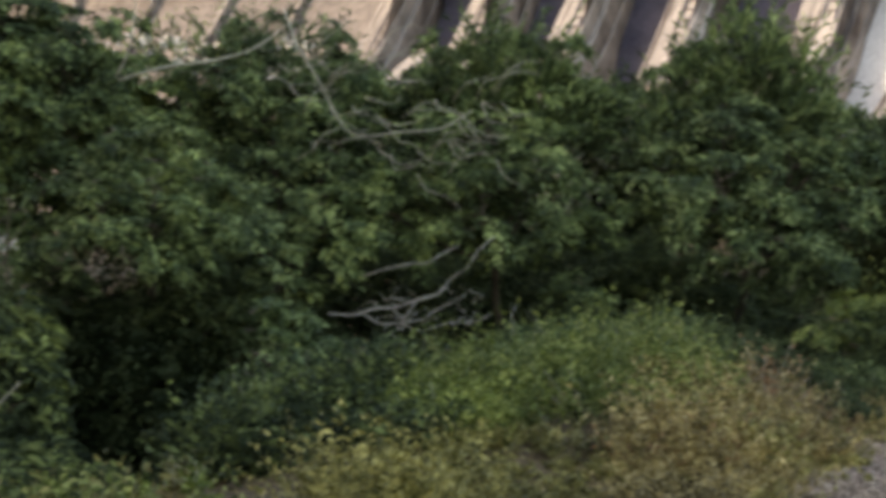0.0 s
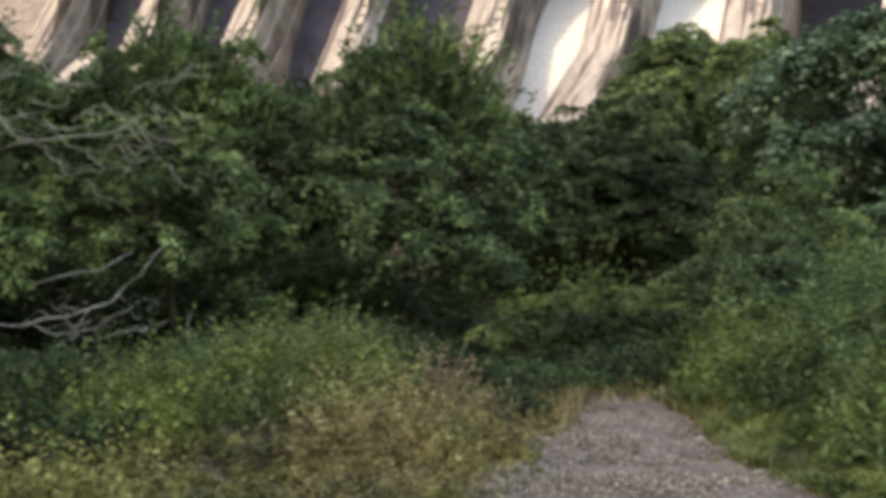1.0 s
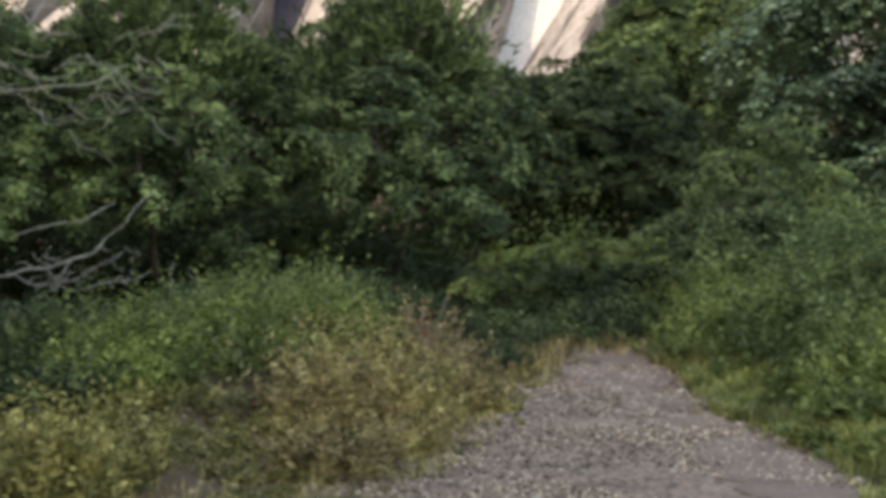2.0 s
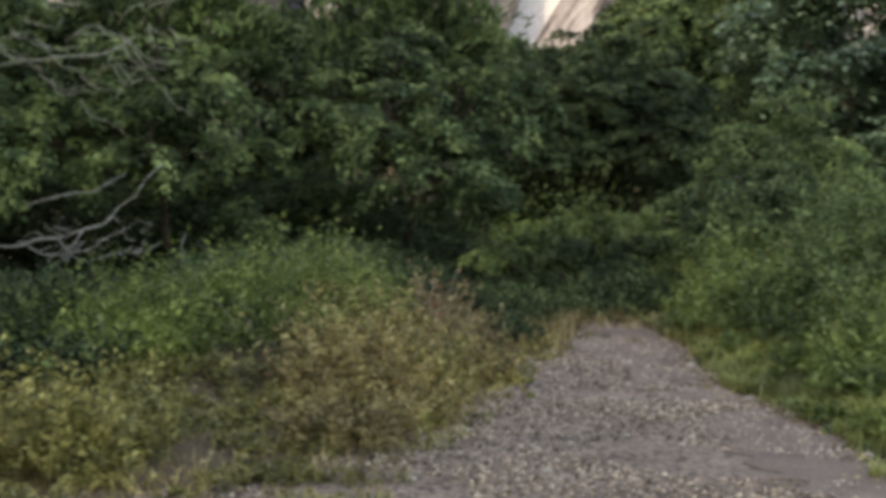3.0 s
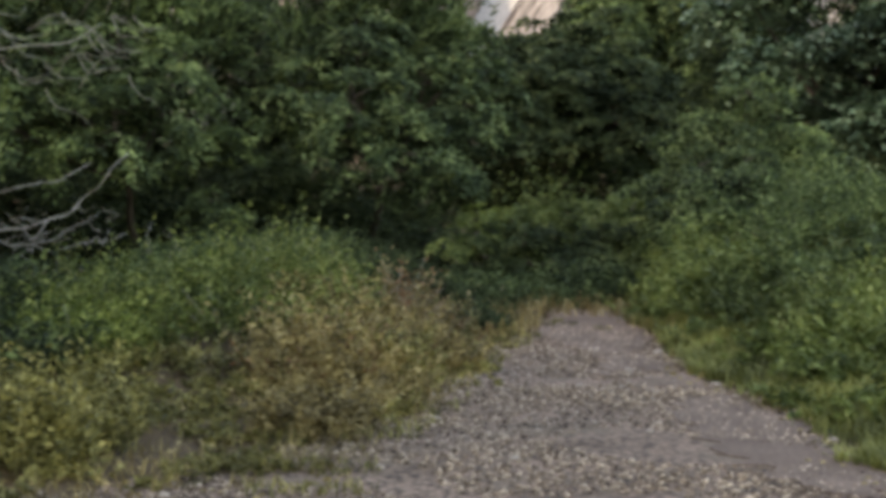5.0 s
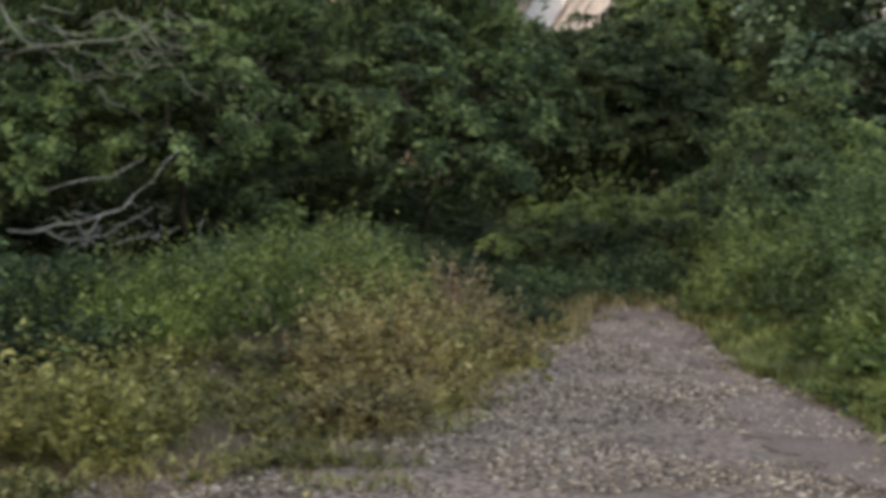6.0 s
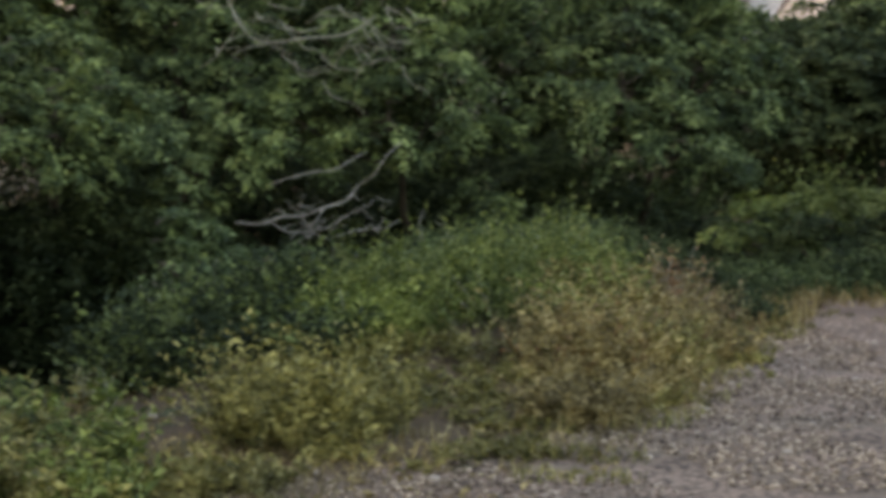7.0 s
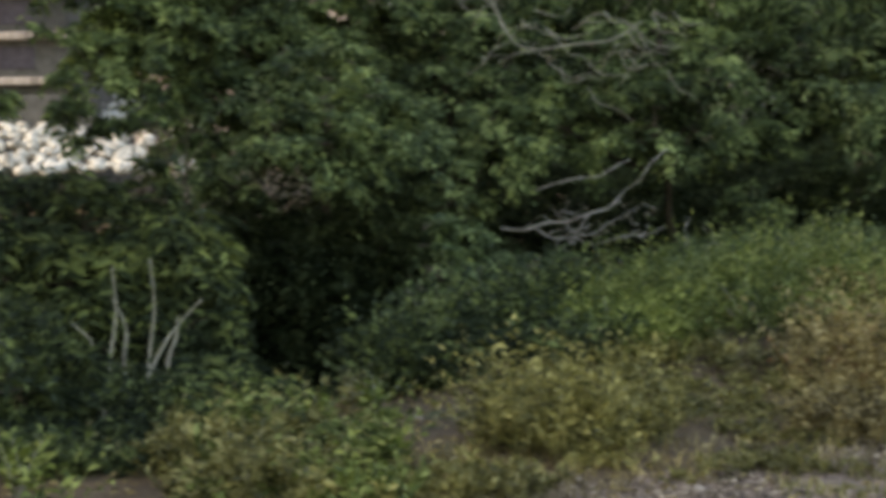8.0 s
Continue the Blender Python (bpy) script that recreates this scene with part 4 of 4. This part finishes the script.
def grass_patch(name, label, material, seed, n, az0, az1, d0, d1, keep, tall, lean=0.5, thick=0.006):
    rng = np.random.default_rng(seed)
    base = scatter(rng, n, az0, az1, d0, d1, keep)
    m = len(base)
    h = (tall * rng.uniform(0.4, 1.3, m))[:, None]
    out = rng.normal(0, lean, (m, 3)) * np.array([1, 1, 0])
    mid = base + (np.array([0, 0, 0.6]) + out * 0.3) * h
    tip = base + (np.array([0, 0, 0.9]) + out) * h
    side = unit(np.cross(out + 1e-4, np.array([0, 0, 1.0]))) * thick
    v = np.stack([base - side, base + side, mid - side * 0.8, mid + side * 0.8, tip], 1).reshape(-1, 3)
    i = np.arange(m) * 5
    t = np.concatenate([np.stack([i, i + 1, i + 3], 1), np.stack([i, i + 3, i + 2], 1), np.stack([i + 2, i + 3, i + 4], 1)])
    return tagged(tri_mesh(name, v, t, material), label, "grass", kind="stuff")


def tufts(a, d, k, cut=0.0):
    """True on the humps where weeds grow thick, false in the dark gaps between them."""
    return field(a, d, 1.7, k) + 0.5 * field(a, d, 3.9, k + 5) > cut


def field(a, d, f, k):
    return noise.noise(Vector((d * math.sin(radians(a)) * f, d * math.cos(radians(a)) * f, k)))


def build_plants():
    def off_road(gap):
        return lambda a, d: d > road_limit(a) + gap + 0.9 * field(a, d, 1.0, 3.0) + 0.7 * field(a, d, 2.7, 4.0)

    far = off_road(0.3)
    green = lambda a, d: far(a, d) and tufts(a, d, 11.0, -0.08) and a < 9.9 + 0.5 * field(a, d, 1.5, 91.0) - 0.25 * max(0, 11 - d) and d < 12.8 and a > -0.8 + 0.25 * (d - 11) and d > 9.2 + 0.2 * max(0, a - 3) + 0.3 * max(0, 1 - a) and field(a, d, 0.6, 1.0) > -0.35 and d > 8.6 + 0.2 * a + 1.6 * field(a, d, 0.8, 81.0)
    weed_patch("green_weeds", "bright green leafy weeds on the mound beside the road", "weeds", M_WEED, 21, 14500, -3.5, 13.6, 8.8, 14.6, green, 0.56, 0.065, width=0.17, count=12, shoots=16, spread=0.1)
    yel = lambda a, d: off_road(0.5 if a > 0.5 else 0.35)(a, d) and tufts(a, d, 21.0, -0.25) and field(a, d, 0.8, 6.0) > -0.15 and d < (9.8 + 1.0 * field(a, d, 0.9, 61.0) + 0.3 * max(0, a - 8) if a > -0.5 else 8.9) and not (-9.6 < a < -4.6 and d > 7.0) and a > -9.5 + field(a, d, 0.7, 2.0)
    weed_patch("yellow_weeds", "yellowing weeds along the edge of the gravel", "weeds", M_YELLOW, 22, 19000, -12, 15.5, 6, 13.2, yel, 0.34, 0.06, shoots=14, spread=0.085, count=10)
    dry = lambda a, d: off_road(0.3)(a, d) and tufts(a, d, 31.0, -0.18) and field(a, d, 0.9, 9.0) > -0.2 and a > 7.0 + 3.0 * field(a, d, 0.7, 71.0) and d < min(9.6 + 0.28 * a + 1.5 * field(a, d, 0.9, 72.0), 11.5)
    weed_patch("dry_weeds", "tan dried weeds at the road's edge", "weeds", M_DRY, 23, 14500, 3.0, 15.4, 7.3, 13.6, dry, 0.41, 0.062, width=0.19, shoots=14, spread=0.085, count=10)
    rust = lambda a, d: off_road(0.5)(a, d) and field(a, d, 0.9, 40.0) > 0.2
    weed_patch("rusty_weeds", "rust-brown withered weeds among the dry ones", "weeds", M_RED, 43, 800, 7.0, 14.0, 8.0, 12.8, rust, 0.34, 0.045, shoots=10, spread=0.08)
    weed_patch("shade_weeds", "dull green weeds in the shade of the trees", "weeds", M_TREE, 24, 7500, -10, 15, 11.4, 17.0, lambda a, d: (d > 13.4 or a < -1.5) and a < 9.4, 0.36, 0.085, shoots=12, spread=0.1)
    weed_patch("pale_weeds", "pale yellow-green weeds at the lip of the hollow", "weeds", M_YELLOW, 53, 2200, -16, -9, 6.6, 8.8, lambda a, d: tufts(a, d, 16.0, 0.0), 0.32, 0.07, shoots=9, spread=0.08)
    # corner and slope weeds carry the hollow's shade in their dark leaves
    weed_patch("corner_weeds", "low weeds coloured shade-dark on the earth bank below the leafy bush", "weeds", M_WILLOW_SHADE, 52, 3500, -24, -12, 7.2, 10.2, lambda a, d: d > 7.6 + 0.5 * field(a, d, 1.0, 67.0), 0.17, 0.08, shoots=9, spread=0.1)
    # dark weeds that paint the tree's shade over the paler earth
    weed_patch("shade_floor", "low weeds coloured dark for the shade under the tree", "weeds", M_SHADED, 50, 5500, 9.2, 15.4, 12.2, 18.0, lambda a, d: d > 12.4 + 0.4 * (a - 9.5) * (a < 14) + 0.5 * field(a, d, 1.0, 66.0), 0.24, 0.08, shoots=12, spread=0.11)
    weed_patch("slope_weeds", "weeds coloured shade-dark on the slope to the hollow", "weeds", M_WILLOW_SHADE, 49, 9500, -9, -0.5, 9.3, 17.0, lambda a, d: d > 9.5 + 0.5 * field(a, d, 1.0, 77.0), 0.4, 0.085, shoots=14, spread=0.12)
    weed_patch("hollow_weeds", "leafy green weeds at the lip of the hollow", "weeds", M_WEED, 29, 1700, -23, -8.4, 6.4, 8.9, lambda a, d: tufts(a, d, 14.0, 0.0) and not (-20.5 < a < -16.0), 0.27, 0.07, shoots=8, spread=0.08)
    # duller weeds in front, lighter ones above: the hedge's shade and lit rim as colour
    weed_patch("hedge_weeds", "rank dull green weeds across the road's end", "weeds", M_TREE, 25, 3600, 14.6, 20.8, 14.7, 15.6, lambda a, d: d > 14.9 + 0.4 * field(a, d, 1, 2), 0.3, 0.07, shoots=16, spread=0.12)
    weed_patch("rim_weeds", "upright green weeds growing out of the low hedge", "weeds", M_BANK, 44, 3600, 14.8, 21.2, 15.6, 17.0, lambda a, d: field(a, d, 1.3, 7.0) > -0.1, 0.8, 0.07, shoots=8, spread=0.1, lean=0.22)
    grass_patch("end_grass", "dry grass creeping over the end of the road", M_DRY, 45, 2200, 12.5, 22.5, 12.2, 15.2, lambda a, d: d > road_limit(a) - 0.9 + 1.1 * field(a, d, 1.3, 51.0), 0.16)
    grass_patch("foot_grass", "yellow-green grass along the road's edge", M_LAWN, 46, 12000, 20.5, 34, 7.4, 13, lambda a, d: 0.0 < d - road_limit(a) + 0.4 * field(a, d, 1.2, 3.0) < 0.9, 0.12, thick=0.006)
    grass_patch("road_grass", "short yellowed grass creeping into the gravel", M_YELLOW, 51, 16000, 6, 19.5, 6.8, 13.5, lambda a, d: -1.5 < d - road_limit(a) + 0.9 * field(a, d, 1.3, 23.0) < 0.3 and field(a, d, 2.4, 24.0) > 0.05, 0.06, thick=0.005)
    weed_patch("bank_weeds", "light green vines and weeds on the bank", "weeds", M_BANK, 26, 28000, 20.5, 36, 8, 19, lambda a, d: off_road(0.9)(a, d) and d < road_limit(a) + 4.2 + field(a, d, 0.9, 55.0) and field(a, d, 0.8, 20.0) > -0.3, 0.5, 0.07, shoots=16, spread=0.13, rising=4.5)
    weed_patch("vine_weeds", "darker creeping vines among the bank weeds", "weeds", M_TREE2, 47, 16000, 20.5, 36, 9, 19, lambda a, d: far(a, d) and d > road_limit(a) + 2.8 and (field(a, d, 0.8, 20.0) < 0.0 or d > road_limit(a) + 3.6) and d < 17.0 - 0.55 * max(0, a - 25), 0.46, 0.07, width=0.26, shoots=14, spread=0.14, rising=4.5)
    grass_patch("bank_grass", "long green grass along the foot of the bank", M_LAWN, 27, 70000, 19.5, 36, 7.6, 14, off_road(0.05), 0.1, lean=0.8, thick=0.006)
    weed_patch("verge_weeds", "sparse low mixed weeds on the dirt verge", "weeds", M_YELLOW, 41, 8000, -12, 15.8, 6.2, 14, lambda a, d: off_road(-0.7)(a, d) and field(a, d, 1.6, 30.0) > -0.1 and (a > 0 or d < 9.4) and not (-9.6 < a < -4.6 and d > 7.0), 0.13, 0.05, shoots=7, spread=0.07)
    rng = np.random.default_rng(33)
    at = scatter(rng, 9000, -23, 33, 5.8, 13.5, lambda a, d: d > road_limit(a) - 0.7 + 0.8 * field(a, d, 0.9, 8.0))
    at = at + np.array([0, 0, 0.018])
    v, t = spray_data(rng, at, unit(rng.normal(0, 1, at.shape) * np.array([1, 1, 0.1])), 0.03, 1, 0.05, 0.25, 0.0, flat=1.5)
    tagged(tri_mesh("leaf_litter", v, t, M_DRY), "dry fallen leaves strewn over the dirt verge", "leaves", kind="stuff")
    grass_patch("verge_grass", "sparse dry grass between gravel and weeds", M_DRY, 28, 18000, -13, 16, 6, 13, lambda a, d: off_road(-0.8)(a, d) and field(a, d, 1.1, 17.0) > -0.15 and (a > 0 or d < 9.4) and not (-9.0 < a < -4.0 and d > 7.8), 0.075, lean=0.8, thick=0.004)


build_plants()


def build_gravel():
    rng = np.random.default_rng(31)
    bm = bmesh.new()
    ring = [bm.verts.new((math.cos(k * 1.5708), math.sin(k * 1.5708), 0)) for k in range(4)]
    tip, foot = bm.verts.new((0.15, 0.1, 0.9)), bm.verts.new((0, 0, -0.9))
    for k in range(4):
        bm.faces.new((ring[k], ring[(k + 1) % 4], tip))
        bm.faces.new((ring[(k + 1) % 4], ring[k], foot))
    bm.verts.index_update()
    sv = np.array([v.co for v in bm.verts])
    st = np.array([[w.index for w in f.verts] for f in bm.faces])
    bm.free()
    base = scatter(rng, 95000, -16, 32, 5.6, 14.5, lambda a, d: d < road_limit(a) + 0.1 + 0.5 * field(a, d, 2.0, 5.0) and field(a, d, 0.9, 12.0) > -0.25)
    n = len(base)
    size = 0.006 + 0.014 * rng.random(n) ** 2.4
    sq = rng.uniform(0.5, 1.3, (n, 1, 3)) * np.array([1, 1, 0.6])
    v = (sv[None] * (1 + 0.25 * rng.normal(0, 1, (n, len(sv), 1)).clip(-1, 1)) * sq * size[:, None, None] + base[:, None] + np.array([0, 0, 0.017])).reshape(-1, 3)
    t = (st[None] + (np.arange(n) * len(sv))[:, None, None]).reshape(-1, 3)
    tagged(tri_mesh("gravel", v, t, M_STONE), "loose grey and white gravel stones on the road", "gravel", kind="stuff")


build_gravel()


# ---- broken asphalt, stones and single plants ----
def asphalt_patch(corners, seed):
    """A ragged remnant of the old surface, lying proud of the gravel."""
    rnd = random.Random(seed)
    pts = bezier_pts([polar(a, d) for a, d in corners] + [polar(*corners[0])], 9)[:-1]
    bm = bmesh.new()
    ring = [bm.verts.new((q.x + rnd.uniform(-.1, .1), q.y + rnd.uniform(-.1, .1), gz(q.x, q.y) + 0.02)) for q in pts]
    f = bm.faces.new(ring)
    bmesh.ops.triangulate(bm, faces=[f])
    out = bmesh.ops.extrude_face_region(bm, geom=list(bm.faces))
    for v in ring:
        v.co.z -= 0.035
    bmesh.ops.recalc_face_normals(bm, faces=bm.faces)
    me = bpy.data.meshes.new("asphalt_patch")
    bm.to_mesh(me)
    bm.free()
    me.materials.append(M_ASPHALT)
    tagged(new("asphalt_patch", me), "smooth worn grey asphalt remnant in the gravel", "asphalt", "old asphalt remnants", "structure")


asphalt_patch([(21.9, 9.5), (23.6, 9.7), (25.4, 9.2), (27.2, 8.3), (29.2, 7.6), (29.0, 7.0), (26.4, 7.3), (24.2, 7.8), (22.8, 8.5)], 1)
asphalt_patch([(19.0, 11.3), (20.4, 11.5), (21.4, 11.0), (21.3, 10.6), (20.3, 10.7), (19.3, 10.4)], 3)
asphalt_patch([(17.6, 14.2), (19.4, 14.2), (20.6, 12.9), (20.9, 11.9), (19.4, 11.4), (17.8, 11.9), (17.2, 13.0)], 2)


def build_stones():
    rnd = random.Random(17)
    spots = [(26.3, 9.1, 0.05), (21.3, 11.5, 0.05), (20.2, 10.6, 0.035), (23.4, 10.1, 0.035), (14.6, 10.2, 0.03), (22.4, 10.9, 0.04), (27.6, 8.4, 0.03), (24.6, 9.8, 0.03), (13.1, 8.7, 0.03), (18.4, 9.9, 0.03),
             (16.0, 7.6, 0.03), (11.0, 7.4, 0.03), (25.4, 9.5, 0.035), (19.0, 11.6, 0.03), (-5.2, 8.2, 0.04), (-7.3, 8.5, 0.035), (-6.0, 7.4, 0.03), (-8.6, 7.2, 0.045), (3.0, 6.9, 0.03), (21.0, 8.4, 0.028)]
    spots += [(20.6 + rnd.gauss(0, 0.75), 9.9 + rnd.gauss(0, 0.4), rnd.uniform(0.007, 0.02)) for k in range(34)]                 # rubble along the broken lip
    spots += [(rnd.uniform(22, 29), 0, rnd.uniform(0.008, 0.018)) for k in range(22)]
    for a, d, r in spots:
        d = d or road_limit(a) + rnd.gauss(-0.15, 0.12)
        q = polar(a, d)
        bm = bmesh.new()
        r *= 0.75
        bmesh.ops.create_icosphere(bm, subdivisions=2, radius=r)
        seed = Vector((rnd.uniform(0, 50), 0, 0))
        for v in bm.verts:
            v.co *= 1 + 0.35 * noise.noise(v.co * (1.6 / r) + seed)
            v.co.x *= 1.3
            v.co.z *= 0.6
        me = bpy.data.meshes.new("stone")
        bm.to_mesh(me)
        bm.free()
        me.materials.append(M_PALE)
        ob = new("stone", me)
        ob.matrix_basis = pose(q.x, q.y, gz(q.x, q.y) + 0.012 + r * 0.3, 0, 0, rnd.uniform(0, 180))
        tagged(ob, "small pale stone lying on the road's edge", "stone", "loose pale stones")


build_stones()


def weed_plant(az, d, tall, leaf, material, label, seed, shoots=5, width=0.2, lean=0.3, count=12):
    """One weed standing by itself: stems from one root, each with its leaves."""
    rng = np.random.default_rng(seed)
    q = polar(az, d)
    q.z = gz(q.x, q.y)
    root = thing("weed_plant", q, label, "weed", "single tall weeds")
    for k in range(shoots):
        way = unit(np.array([[0, 0, 1.0]]) + rng.normal(0, lean, (1, 3)) * np.array([1, 1, 0.1]))
        size = np.array([tall * rng.uniform(0.6, 1.05)])
        base = np.array([[q.x, q.y, q.z - 0.01]]) + rng.normal(0, 0.02, (1, 3)) * np.array([1, 1, 0])
        bend = Vector(base[0]) + Vector(way[0]) * float(size[0]) * 0.5
        tip = Vector(base[0]) + Vector(way[0]) * float(size[0]) - Vector((0, 0, 0.12 * tall))
        limb("stem", [Vector(base[0]), bend, tip], 0.006, 0.002, M_TWIG, root, steps=3, sides=4)
        v, t = spray_data(rng, base, way, size, count, leaf, width, 0.12, spread=1.0, flat=0.5, jitter=0.4)
        tri_mesh("foliage", v, t, material, root)


RUST, PALE, GREEN = "rust-brown withered weed at the edge of the shade", "pale leafy weed standing out of the shade", "green leafy weed with broad leaves on the verge"
for k, (az, d, tall, leaf, mat, label) in enumerate((
        (11.7, 11.6, 0.72, 0.06, M_RED, RUST), (12.2, 11.5, 0.6, 0.06, M_RED, RUST), (11.2, 11.8, 0.6, 0.055, M_RED, RUST), (12.8, 11.5, 0.45, 0.055, M_DRY, RUST), (12.0, 12.0, 0.66, 0.055, M_RED, RUST), (13.3, 11.4, 0.36, 0.05, M_DRY, RUST), (11.5, 11.4, 0.66, 0.06, M_RED, RUST), (12.5, 11.7, 0.58, 0.06, M_RED, RUST), (11.9, 11.3, 0.6, 0.055, M_RED, RUST), (12.9, 11.8, 0.5, 0.05, M_RED, RUST),
        (8.1, 13.9, 0.55, 0.07, M_YELLOW, PALE), (9.3, 13.9, 0.5, 0.07, M_WEED, PALE), (6.6, 14.2, 0.55, 0.07, M_WEED, PALE), (4.2, 14.3, 0.6, 0.07, M_TREE2, PALE), (2.9, 14.2, 0.5, 0.07, M_TREE2, PALE),
        (-8.5, 12.2, 1.1, 0.09, M_TREE2, PALE), (-7.8, 11.8, 0.6, 0.08, M_TREE, PALE), (-6.6, 11.2, 0.75, 0.08, M_TREE2, GREEN), (-5.2, 11.4, 0.6, 0.08, M_WEED, GREEN),
        (-9.6, 9.0, 0.42, 0.1, M_YELLOW, PALE), (-9.0, 8.8, 0.35, 0.09, M_WEED, GREEN), (-11.2, 8.4, 0.3, 0.09, M_WEED, GREEN), (-13.4, 7.8, 0.32, 0.1, M_WEED, GREEN), (-15.2, 7.2, 0.34, 0.1, M_WEED, GREEN), (-21.8, 7.0, 0.36, 0.11, M_WEED, GREEN), (-22.6, 7.4, 0.4, 0.11, M_YELLOW, GREEN),
        (5.0, 10.4, 0.45, 0.08, M_WEED, GREEN), (2.0, 10.8, 0.45, 0.08, M_WEED, GREEN), (0.2, 9.8, 0.4, 0.08, M_WEED, GREEN), (14.9, 13.5, 0.3, 0.09, M_TREE2, GREEN), (15.6, 14.4, 0.32, 0.09, M_TREE2, GREEN))):
    weed_plant(az, d, tall, leaf, mat, label, 100 + k)
